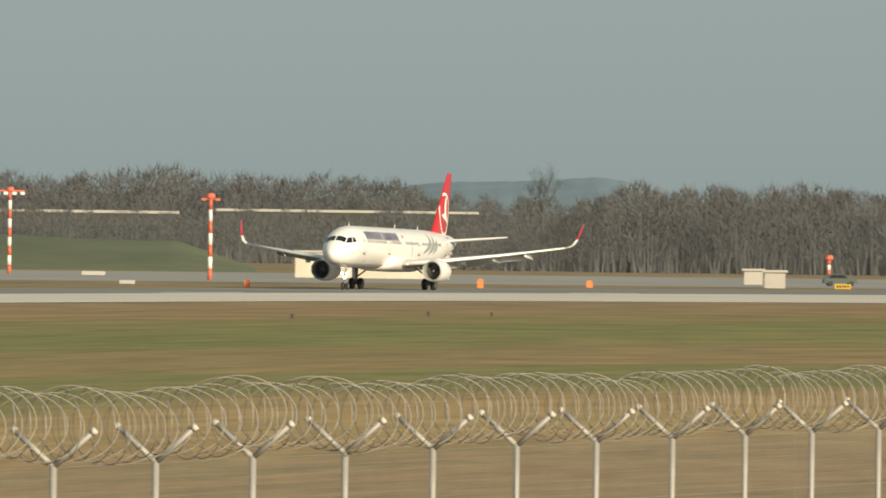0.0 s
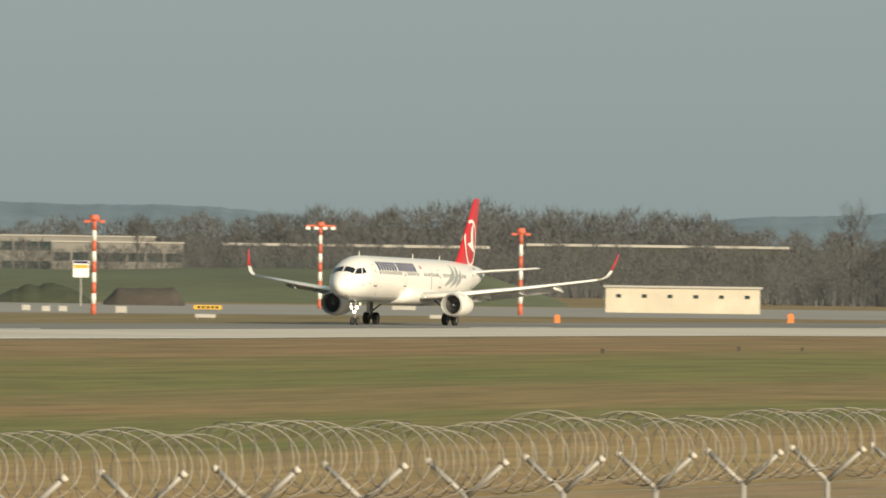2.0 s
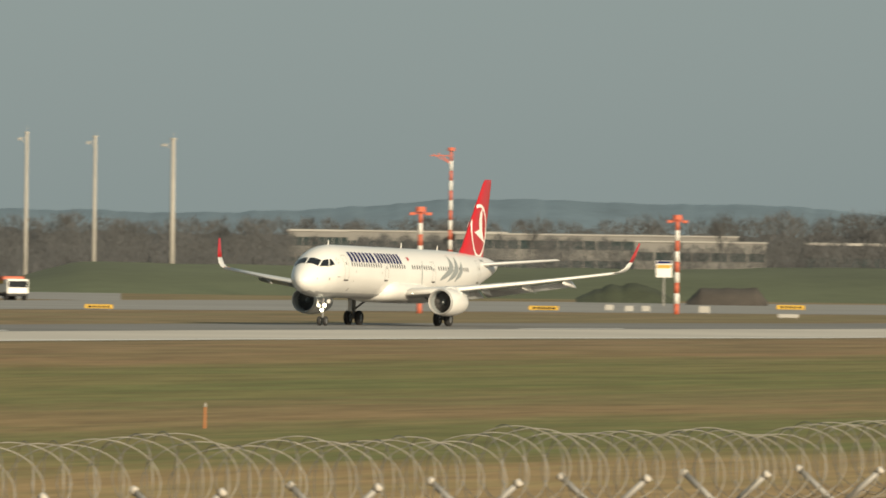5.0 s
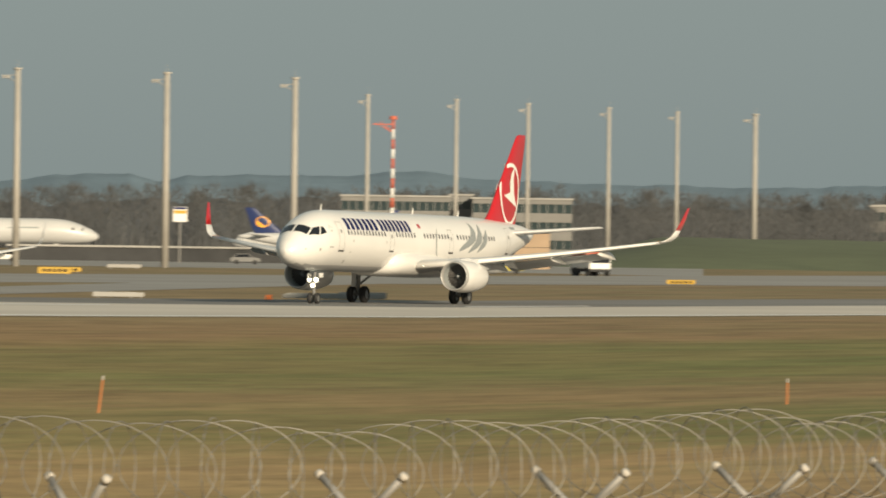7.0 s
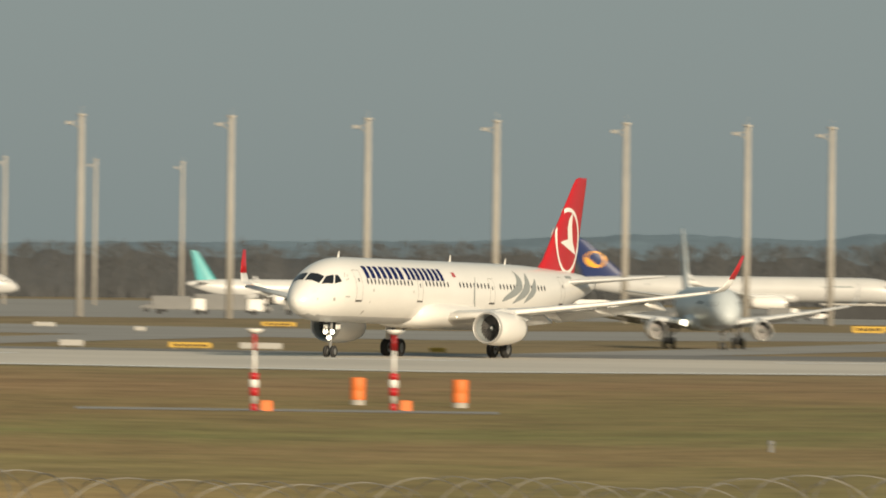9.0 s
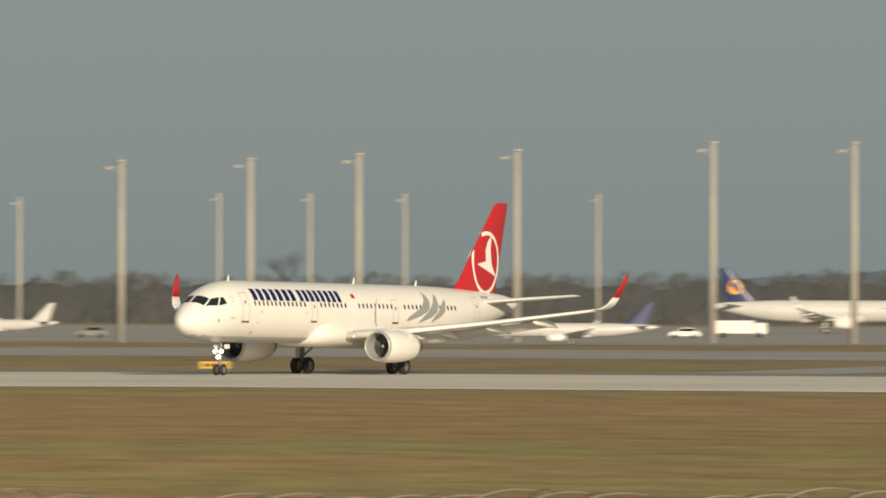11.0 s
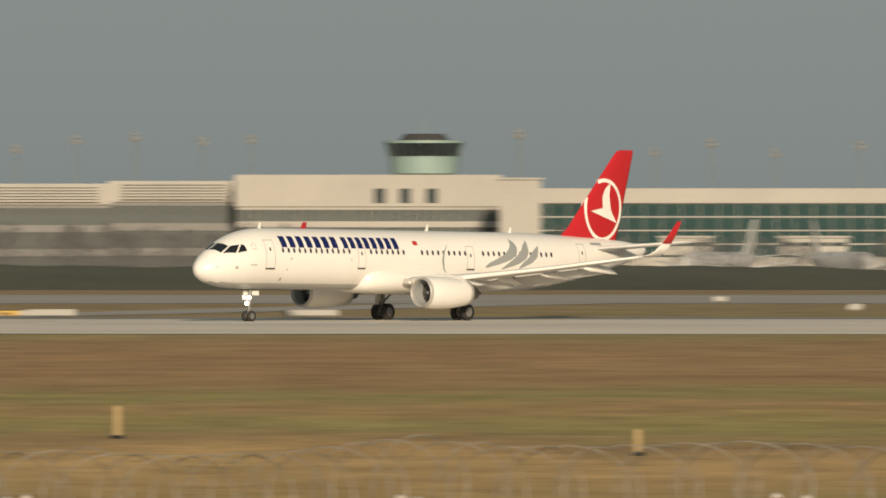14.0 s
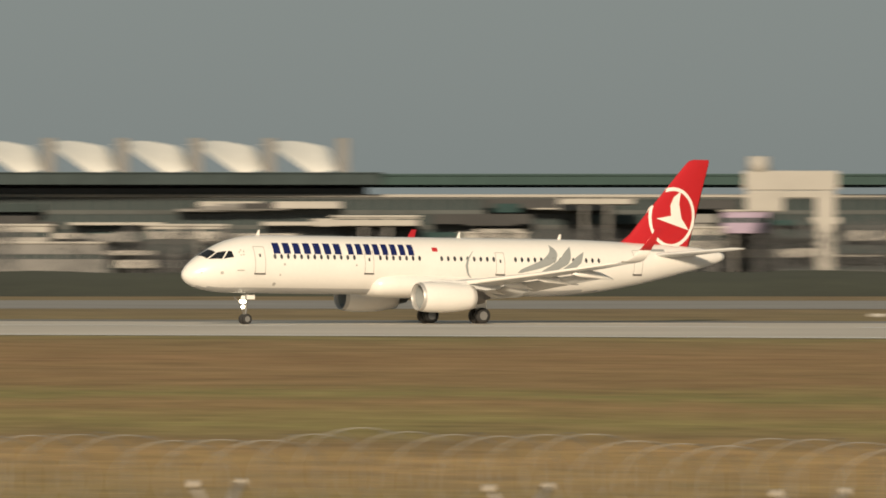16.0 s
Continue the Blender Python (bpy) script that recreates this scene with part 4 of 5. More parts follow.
base_slim = slim_mast()
base_slim.matrix_basis = Matrix.Translation(at(7760, 1800))
base_mast = light_mast()
first = True
for u, d in ((2061, 1700), (2199, 1680), (2320, 1640), (2463, 1600), (2590, 1560), (2747, 1520), (2876, 1360), (3103, 1330), (3367, 1310), (3516, 1300), (3731, 1295), (3960, 1290), (4188, 1285),
                (4430, 1280), (4695, 1284), (4515, 1800), (4669, 1780), (4829, 1760), (4950, 1290), (5200, 1290), (5403, 1880), (5547, 1300), (5745, 1800), (5827, 1290), (5913, 1760), (6019, 1300),
                (6074, 1720), (6247, 1270), (6427, 1650), (6474, 2200), (6640, 1650), (6658, 1220), (6739, 2200), (6958, 2000), (7187, 1980), (7412, 1950), (7660, 1700), (7994, 1750), (8162, 1850), (8297, 1760),
                (8447, 1900), (8560, 1720), (8900, 1650), (8660, 1900), (9374, 1750), (9459, 1780), (9579, 1700), (9684, 1740), (9790, 1750), (9977, 1780), (10031, 1740), (10234, 1760),
                (10387, 1750), (10560, 1780), (10760, 1760), (11050, 1750), (11208, 1780), (10800, 1800), (7890, 1820)):
    m = Matrix.Translation(at(u, d)) @ pose(0, 0, 0, 0, 0, math.degrees(u / FOC))
    if first:
        base_mast.matrix_basis = m
        first = False
    else:
        c = copy_thing(base_slim if u > 7300 else base_mast, m)
        slim = 1 if u > 7300 or d < 1450 else 0.72
        k = float(np.interp(u, [5200, 5800, 6200, 6660, 7500, 7600, 8600, 9100, 9700, 9900, 11300], [1, 0.94, 0.9, 0.81, 0.85, 0.92, 0.92, 0.97, 0.95, 0.82, 0.80]))
        c.scale = (slim, slim, k)


# ---- buildings ----
DECKD = mat("deck_dark_slate", (0.045, 0.06, 0.062), 0.9, vary=0.2, spec=0.1)
DECK = mat("deck_green_grey", (0.045, 0.075, 0.072), 0.9, vary=0.1, spec=0.1)


def place(u, d):
    return Matrix.Translation(at(u, d)) @ pose(0, 0, 0, 0, 0, math.degrees(u / FOC))


def block(name, u0, u1, d, h, depth, label, category, wall=None, floors=2, cols=10, z0=0.0, band=0.5, base=1.0, win=None, cap=0.3, split=0.12):
    """A flat-roofed building: wall, roof slab, and a window for each opening, set back in the wall face."""
    wall, win = wall or STONEW, win or GLASS
    um, w = (u0 + u1) / 2, abs(u0 - u1) / FOC * d
    top = empty(name, place(um, d), label, category)
    bm = bmesh.new()
    box(bm, -w / 2, w / 2, 0.35, depth, z0 - 0.2, z0 + h - cap)
    fh = (h - cap - base) / max(1, floors)
    edges = [z0 - 0.2]
    for f in range(floors):
        edges += [z0 + base + f * fh + fh * (1 - band) / 2, z0 + base + f * fh + fh * (1 + band) / 2]
    edges.append(z0 + h - cap)
    for a, b in zip(edges[::2], edges[1::2]):
        box(bm, -w / 2, w / 2, 0, 0.34, a, b)
    if floors and cols:
        cw = w / cols
        for i in range(cols + 1):
            x = -w / 2 + i * cw
            for a, b in zip(edges[1::2], edges[2::2]):
                box(bm, max(-w / 2, x - cw * split / 2), min(w / 2, x + cw * split / 2), 0.02, 0.33, a, b)
    body = part("wall", bm, wall, top)
    bm = bmesh.new()
    box(bm, -w / 2 - 0.3, w / 2 + 0.3, -0.3, depth + 0.3, z0 + h - cap, z0 + h, 0.05)
    part("roof", bm, wall if wall in (DECK, DECKD) else STONEW, top)
    if floors and cols:
        cw = w / cols
        for a, b in zip(edges[1::2], edges[2::2]):
            shared = None
            for i in range(cols):
                x = -w / 2 + (i + 0.5) * cw
                if shared is None:
                    bm = bmesh.new()
                    box(bm, -cw * (1 - split) / 2, cw * (1 - split) / 2, 0.16, 0.3, a, b)
                    ob = part("window", bm, win, top)
                    shared = ob.data
                else:
                    ob = new("window", shared)
                    ob.parent = top
                ob.location.x = x
    return top


def bridge_leg(top, z):
    """Two square legs that carry a boarding bridge."""
    for x in (-1.6, 1.6):
        bm = bmesh.new()
        box(bm, x - 0.25, x + 0.25, 0.6, 1.1, -0.1, z - 0.19, 0.03)
        part("leg", bm, FACGREY, top)
    return top


# beyond the taxiway, before the woods
block("site_cabin", 261, -12, 1377, 3.5, 4, "long low cream site cabin with four small windows", "cabin", mat("cream_cladding", (0.46, 0.42, 0.34), 0.7), 1, 6, band=0.22, base=1.1, split=0.8)
block("long_low_hall", 400, -60, 2300, 11.2, 18, "very long low hall under a thin white roof", "hall", MASSD, 1, 1, band=0.02, cap=0.55)
block("long_low_hall", 940, 470, 2300, 10.5, 18, "long low hall under a thin white roof", "hall", FACDARK, 1, 24, band=0.4, cap=0.6)
block("low_office", 1560, 1060, 2250, 11.5, 14, "white low office building among bare trees", "office", BEIGE, 2, 22, band=0.45, base=3)
block("low_office", 1240, 1010, 2200, 10.2, 14, "white flat-roofed hall among bare trees", "hall", BEIGE, 1, 7, band=0.3, base=4)
block("low_office", 1850, 1470, 2260, 11.8, 14, "pale low office building among bare trees", "office", BEIGE, 1, 18, band=0.4, base=5)
block("office_building", 1500, 1080, 2280, 9.5, 14, "grey office block half hidden by trees", "office", FACGREY, 2, 20, band=0.4)
block("office_building", 1856, 1750, 2240, 11.6, 14, "pale office block half hidden by trees", "office", BEIGE, 2, 8, band=0.45, base=3)
block("office_building", 2792, 2600, 2000, 11.6, 14, "white three-storey office building with window bands", "office", BEIGE, 3, 14, band=0.5)
block("office_building", 2600, 2560, 2010, 12.0, 14, "dark glazed stair block of the office", "office", FACGREY, 3, 2, band=0.4, win=GLASSL)
block("office_building", 2560, 2383, 2000, 11.4, 14, "white three-storey office building with window bands", "office", BEIGE, 3, 12, band=0.5)
block("service_building", 4066, 3912, 1425, 2.9, 8, "long low grey service building on the apron", "building", FACGREY, 1, 9, band=0.3, base=0.7)
block("service_building", 2585, 2486, 1460, 4.8, 8, "low white service building with grey doors", "building", PAINTW, 1, 6, band=0.5, base=0.4)
block("service_building", 2484, 2422, 1450, 5.2, 8, "low service building with brown boarded gates", "building", mat("brown_boards", (0.36, 0.26, 0.17), 0.7), 1, 6, band=0.02)

# the terminal, from its tower end to the vaulted hall
block("pier_building", 8880, 8080, 1500, 13.3, 30, "long white pier building with green-tinted glass and pale rails", "terminal", STONEW, 4, 24, band=0.91, base=3.6, cap=2.1, win=TEALG, split=0.03)
block("pier_end", 8080, 7790, 1490, 14.2, 20, "white plain block on the pier over a glass band", "terminal", FACGREY, 4, 12, band=0.86, base=2.0, cap=4.0, win=TEALG, split=0.04)
block("pier_sill", 8100, 7640, 1487, 1.0, 3, "white projecting sill along the pier's end", "terminal", STONEW, 0, 0, z0=9.4)
block("pier_end", 7790, 7655, 1492, 12.4, 20, "white pier end with a glazed corner", "terminal", FACGREY, 2, 5, band=0.6, base=4.0, cap=1.1, win=TEALG, split=0.1)
block("pier_stair", 7655, 7560, 1500, 6.5, 10, "low annex with a white roof", "terminal", FACGREY, 1, 8, band=0.5)
block("tower_block", 8935, 8862, 1440, 14.4, 14, "white stair block beside the pier", "terminal", STONEW, 0, 0)
block("hall_building", 9400, 8935, 1470, 15.0, 40, "long white hall under the control tower", "terminal", STONEW, 3, 30, band=0.66, base=3.4, cap=4.4, win=GLASSL, split=0.05)
for i in range(8):
    ua, ub, h = 9400 + 223.75 * (i + 1), 9400 + 223.75 * i, 14.2 - 0.38 * i
    block("hall_building", ua, ub, 1480, h, 40, "long white hall with louvred upper wall and glazed lower floors", "terminal", FACGREY, 3, 12, band=0.7, base=1.0, cap=2.9, win=GLASSL, split=0.06)
    uc, w = ua - 112, 185 / FOC * 1476
    t = empty("roof_louvre", place(uc, 1479.3), "white louvred plant room along the hall's roof edge", "plant room", "roof louvres")
    for k in range(6):
        bm = bmesh.new()
        box(bm, -w / 2, w / 2, -0.2 - 0.02 * k, 0.38, h - 2.55 + k * 0.4, h - 2.55 + k * 0.4 + 0.3, 0.03)
        part("slat", bm, STONEW, t)
for uu in (9147, 9102, 9055):
    t = empty("hatch_window", place(uu, 1469.6), "square dark window in a white wall", "window", "hall windows")
    bm = bmesh.new()
    box(bm, -0.75, 0.75, 0, 0.4, 11.1, 13.1, 0.03)
    part("pane", bm, GLASS, t)


def control_tower(u, d):
    top = empty("control_tower", place(u, d), "round apron control tower with pale green walls and dark glass", "tower")
    for nm, z0, z1, r0, r1, m in (("shaft", -0.2, 15.2, 4.0, 4.0, STONEW), ("drum", 15.2, 17.6, 4.6, 4.8, TGREEN), ("cab_glass", 17.6, 19.4, 4.9, 5.3, DARK), ("roof_ring", 19.4, 19.75, 5.5, 5.5, TGREEN), ("roof", 19.75, 20.7, 3.5, 2.6, FACDARK)):
        bm = bmesh.new()
        tube(bm, (0, 0, z0), (0, 0, z1), r0, r1, 28)
        part(nm, bm, m, top, "", False)
    for k in range(28):
        a = 2 * math.pi * k / 28
        bm = bmesh.new()
        tube(bm, (4.93 * math.cos(a), 4.93 * math.sin(a), 17.6), (5.33 * math.cos(a), 5.33 * math.sin(a), 19.4), 0.03, 0.03, 4)
        part("mullion", bm, TGREEN, top)
    bm = bmesh.new()
    tube(bm, (0, 0, 20.8), (0, 0, 23), 0.05, 0.03, 5)
    part("aerial", bm, GALV, top)


control_tower(9068, 1480)
t = empty("small_tower", place(10202, 1500), "small white roof turret on a slim shaft", "tower")
for nm, z0, z1, r in (("shaft", 11, 15.4, 1.1), ("head", 15.4, 17.0, 1.8)):
    bm = bmesh.new()
    tube(bm, (0, 0, z0), (0, 0, z1), r, r, 10)
    part(nm, bm, STONEW, t)

# glazed terminal with stacked decks
block("glazed_stair", 11285, 11188, 1440, 14.4, 16, "dark glazed block at the terminal's corner", "terminal", FACDARK, 3, 8, band=0.8)
block("terminal_hall", 13600, 11285, 1478, 13.2, 60, "wide terminal with dark glazed decks and pale balustrades", "terminal", mat("deck_grey", (0.09, 0.10, 0.10), 0.9, vary=0.3, scale=0.2, spec=0.15), 6, 70, band=0.72, base=0.5, cap=0.4, win=GLASS, split=0.06)
block("terminal_hall", 13600, 12270, 1484, 14.7, 50, "upper glazed storey under the roof deck", "terminal", FACDARK, 1, 50, band=0.5, base=12.8, cap=0.2, win=TEALG, split=0.08)
block("service_hall", 12960, 12735, 1385, 6.6, 12, "low grey service hall before the terminal", "building", FACGREY, 1, 12, band=0.2, base=3)
rng = np.random.RandomState(31)
deck_front = empty("deck_fittings", place(12300, 1474), "pale and dark panels, screens and balustrades on the terminal's decks", "panels")
for i in range(90):
    w, h, z = rng.uniform(3, 15), rng.uniform(0.35, 1.5), 0.6 + 2.05 * rng.randint(1, 6) + rng.uniform(-0.2, 0.5)
    x = rng.uniform(-85, 78)
    bm = bmesh.new()
    box(bm, x - w / 2, x + w / 2, -0.12 - 0.01 * i, 3.9 + abs(x) ** 2 / 3000, z, z + h, 0.03)
    part("panel", bm, (STONEW, FACGREY, FACDARK, FACGREY, TEALG, DECKD, STONEW)[i % 7], deck_front)
block("terminal_roof", 12350, 11330, 1474, 1.3, 62, "thin dark green-grey terminal roof", "roof", DECK, 0, 0, z0=14.7)
block("vault_deck", 14200, 12245, 1470, 1.5, 60, "dark overhanging roof deck under white vaults", "roof", DECKD, 0, 0, z0=14.7, cap=0.2)
for i, (ua, ub, z0, h, m) in enumerate(((12940, 12830, 6.0, 3.0, STONEW), (12660, 12520, 7.2, 1.8, STONEW), (12100, 11990, 3.0, 5.0, STONEW), (11930, 11800, 11.9, 1.0, STONEW), (12330, 12180, 9.0, 1.2, STONEW), (11720, 11640, 5.5, 3.2, STONEW), (12480, 12380, 4.0, 2.6, STONEW), (11640, 11560, 8.0, 3.0, mat("mauve_panel", (0.30, 0.24, 0.34), 0.6)))):
    bridge_leg(block("jet_bridge", ua, ub, 1430 + 3 * i, h, 30, "pale boarding bridge cabin before the terminal", "jet bridge", m, 1, 3, z0=z0, band=0.3, base=0.4), z0)
gt = empty("gantry", place(11520, 1420), "white portal gantry with a round-topped post", "gantry")
for nm, b0 in (("post", (-6.0, -1.0, 10.6, 13.38)), ("post", (3.2, 5.8, -0.1, 13.38)), ("beam", (-6.2, 6.2, 13.4, 16.0)), ("brace", (-0.98, 3.18, 12.4, 13.36))):
    bm = bmesh.new()
    box(bm, b0[0], b0[1], -1.2, 1.2, b0[2], b0[3], 0.12)
    part(nm, bm, STONEW, gt)
bm = bmesh.new()
tube(bm, (-4.3, 0, 15.9), (-4.3, 0, 17.9), 1.5, 1.35, 14)
part("turret", bm, STONEW, gt, "", True)

# white membrane vaults over the forecourt, each between two masts
MEMB = mat("white_membrane", (0.72, 0.72, 0.68), 0.6, vary=0.05)
for i in range(9):
    uc = 12380 + i * 130
    t = empty("membrane_vault", place(uc, 1490), "white tensile membrane vault on slim masts", "canopy", "membrane vaults")
    bm = bmesh.new()
    rings = []
    for a in range(15):
        q = a / 14
        x = -6.4 + 11.2 * q
        hi = 20.35 + 0.45 * math.cos(math.pi * 1.6 * (q - 0.35)) - 3.6 * max(0, (q - 0.78) / 0.22) ** 2.2
        lo = hi - 0.12 - 4.3 * math.sin(math.pi / 2 * min(1, q / 0.8)) ** 1.4 * (1 if q < 0.8 else max(0.03, 1 - (q - 0.8) / 0.2))
        lo = max(16.15, lo)
        rings.append([Vector((x, 9 * (b / 6) ** 1.4, hi + (lo - hi) * (1 - (b / 6)))) for b in range(7)])
    loft(bm, rings, cap=False, closed=False)
    part("membrane", bm, MEMB, t, "", True)
    bm = bmesh.new()
    box(bm, 4.4, 6.1, -1.0, 0.6, 16.0, 21.1, 0.1)
    part("mast", bm, FACGREY, t)


# ---- the perimeter fence ----
def fence_d(u):
    if u < 2611:
        return 45.7 / math.sin(radians(18.1) + u / FOC)
    return float(np.interp(u, [2611, 4053, 5200, 6254, 7296, 8500, 9850, 11000, 11900, 13500], [104.3, 100, 104, 108, 105, 103, 101, 106, 111, 116]))


def fence_line(step, through_u=684):
    """Points along the fence, evenly spaced, with the way it runs."""
    us = np.linspace(-1350, 13300, 3000)
    p = np.array([at(u, fence_d(u))[:2] for u in us])
    for _ in range(3):
        q = p.copy()
        for k in (40, 80):
            q[k:-k] = (q[:-2 * k] + q[k:-k] + q[2 * k:]) / 3
            p = q.copy()
    s = np.concatenate(([0], np.cumsum(np.hypot(*(p[1:] - p[:-1]).T))))
    out = []
    us = np.array([math.atan2(-x, y) * FOC for x, y in p])
    first = float(np.interp(through_u, us, s)) % step
    for t in np.arange(first, s[-1] - 0.2, step):
        a = np.array([np.interp(t, s, p[:, i]) for i in (0, 1)])
        b = np.array([np.interp(t + 0.1, s, p[:, i]) for i in (0, 1)])
        out.append((Vector((*a, 0)), math.degrees(math.atan2(b[1] - a[1], b[0] - a[0]))))
    return out


CAPW = mat("pale_post_cap", (0.46, 0.43, 0.38), 0.7)
fence = empty("perimeter_fence", Matrix(), "grey metal security fence with forked posts and line wires", "fence")
posts = fence_line(3.76)
meshes = {}
for p, a in posts:
    if not meshes:
        bm = bmesh.new()
        tube(bm, (0, 0, -0.2), (0, 0, 2.17), 0.046, 0.046, 10)
        ob = part("post", bm, GALV, fence, "", True)
        meshes["post"] = ob.data
        for sg in (1, -1):
            bm = bmesh.new()
            tube(bm, (0, 0, 2.14), (0, sg * 0.50, 2.57), 0.040, 0.036, 10)
            arm = part("arm", bm, GALV, ob, "", True)
            bm = bmesh.new()
            tube(bm, (0, sg * 0.50, 2.57), (0, sg * 0.55, 2.61), 0.05, 0.045, 10)
            cap = part("cap", bm, CAPW, ob, "pale end cap", True)
            meshes[sg] = (arm.data, cap.data)
    else:
        ob = new("post", meshes["post"])
        ob.parent = fence
        for sg in (1, -1):
            for nm, me in zip(("arm", "cap"), meshes[sg]):
                c = new(nm, me)
                c.parent = ob
                if nm == "cap":
                    tagged(c, "pale end cap")
    ob.matrix_basis = Matrix.Translation(p) @ pose(0, 0, 0, 0, 0, a + 1.5 * math.sin(p.x * 3.7))
for z, off in ((2.13, 0.0), (1.3, 0.05), (0.5, 0.05)):
    bm = bmesh.new()
    for (p, a), (q, b) in zip(posts, posts[1:]):
        tube(bm, p + Vector((0, 0, z)), q + Vector((0, 0, z)), 0.006, 0.006, 3)
    part("line_wire", bm, GALV, fence)


# welded mesh between the posts, where the fence shows below its forks
bm = bmesh.new()
stretch = [q for q in fence_line(0.075) if -900 < math.atan2(-q[0].x, q[0].y) * FOC < 1500]
for (p, a), (q, b) in zip(stretch, stretch[1:]):
    tube(bm, p + Vector((0, 0, 0.05)), p + Vector((0, 0, 2.12)), 0.0025, 0.0025, 3)
for k in range(20):
    for (p, a), (q, b) in zip(stretch[::12], stretch[12::12]):
        tube(bm, p + Vector((0, 0, 0.1 + 0.1 * k)), q + Vector((0, 0, 0.1 + 0.1 * k)), 0.0025, 0.0025, 3)
tagged(part("wire_mesh", bm, GALV, fence, "fine welded wire mesh"), kind="stuff")


def razor_coil():
    """Concertina wire: overlapping barbed loops that lie in the forks."""
    rng = np.random.RandomState(4)
    vs, fs = [], []
    n = 36
    for i, (p, a) in enumerate(fence_line(0.29)):
        sag = 0.035 * math.sin(i * 0.61) + 0.04 * math.sin(i * 0.173 + 1) + rng.uniform(-0.02, 0.02)
        r = 0.44 + 0.03 * math.sin(i * 0.37) + rng.uniform(-0.015, 0.015)
        lean = (1.05 if i % 2 else -1.05) + rng.uniform(-0.06, 0.06)
        ca, sa = math.cos(radians(a)), math.sin(radians(a))
        base = len(vs)
        for k in range(n):
            g = 2 * math.pi * k / n
            for w, rr in ((-0.006, 0.0), (0.006, 0.0), (0.0, 0.010)):
                x = lean * math.cos(g) * 0.5 + w
                if k % 2 == 0:
                    x += w * 0.9
                y = (r + rr) * math.cos(g + 0.0)
                z = 2.66 + sag + (r + rr) * math.sin(g)
                vs.append((p.x + x * ca - y * sa, p.y + x * sa + y * ca, z))
        for k in range(n):
            k2 = (k + 1) % n
            for q in range(3):
                q2 = (q + 1) % 3
                fs.append((base + 3 * k + q, base + 3 * k + q2, base + 3 * k2 + q2, base + 3 * k2 + q))
            # a barb
            if k % 2:
                continue
            j = base + 3 * k
            c = len(vs)
            mid = [(vs[j][m] + vs[j + 1][m]) / 2 for m in range(3)]
            vs.append((mid[0] + 0.022 * ca, mid[1] + 0.022 * sa, mid[2] + 0.014))
            vs.append((mid[0] - 0.022 * ca, mid[1] - 0.022 * sa, mid[2] - 0.014))
            fs.append((j, j + 1, c))
            fs.append((j + 1, j + 2, c + 1))
    me = bpy.data.meshes.new("razor_wire")
    me.from_pydata(vs, [], fs)
    me.materials.append(WIRE)
    return tagged(new("razor_wire", me), "coiled galvanised razor wire lying in the fence's forks", "razor wire", kind="stuff")


razor_coil()


# ---- small things by the runway and taxiway ----
def beyond(u, d):
    """Keeps a thing clear of the runway's far edge."""
    return max(d, edge_far(u) + 12) if d > edge_near(u) else d


def slab_sign(u, d, w, h, m, label):
    top = empty("airfield_sign", place(u, beyond(u, d)), label, "sign", "airfield signs")
    bm = bmesh.new()
    box(bm, -w / 2, w / 2, -0.14, 0.14, 0.14, max(0.3, h), 0.03)
    face = part("panel", bm, m, top)
    for x in (-w * 0.38, w * 0.38):
        bm = bmesh.new()
        tube(bm, (x, 0, -0.05), (x, 0, 0.16), 0.05, 0.05, 6)
        part("foot", bm, GALV, top)
    if m is PAINTY and w > 1.3:
        for k in range(5):
            bm = bmesh.new()
            box(bm, -w * 0.36 + k * w * 0.16, -w * 0.26 + k * w * 0.16, -0.152, -0.142, h * 0.42, h * 0.78)
            part("mark", bm, DARK, face, "dark bar on the panel")


for u, d, w, h in ( (618, 1328, 2.94, 0.63), (558, 1096, 1.62, 0.52), (1118, 1137, 1.20, 0.84), (969, 1049, 2.04, 0.50), (1286, 1171, 0.92, 0.74), (1251, 1149, 0.91, 0.73), (1221, 1155, 0.91, 0.73), (2838, 738, 3.23, 0.51), (2752, 745, 3.37, 0.59), (3191, 706, 3.05, 0.48), (2850, 731, 3.47, 0.42), (2759, 738, 3.42, 0.47), (3175, 1279, 4.04, 0.54), (3167, 710, 2.24, 0.45), (2805, 726, 6.62, 0.50), (4708, 664, 1.68, 0.56), (4373, 667, 2.88, 0.56), (4756, 1005, 2.01, 0.53), (4587, 947, 1.00, 0.50), (7510, 1110, 2.92, 0.76), (8305, 853, 1.03, 0.54), (7388, 838, 0.97, 0.53), (8545, 976, 1.18, 0.57), (8308, 843, 0.98, 0.44), (9956, 754, 1.79, 0.64), (9727, 742, 3.40, 0.59), (9269, 748, 3.94, 0.55), (9958, 747, 1.57, 0.59), (9740, 742, 3.59, 0.51), (11291, 756, 1.00, 0.44), (11367, 831, 1.14, 0.39) ):
    slab_sign(u, d, w, h, STONEW, "low white airfield sign seen from its plain back")
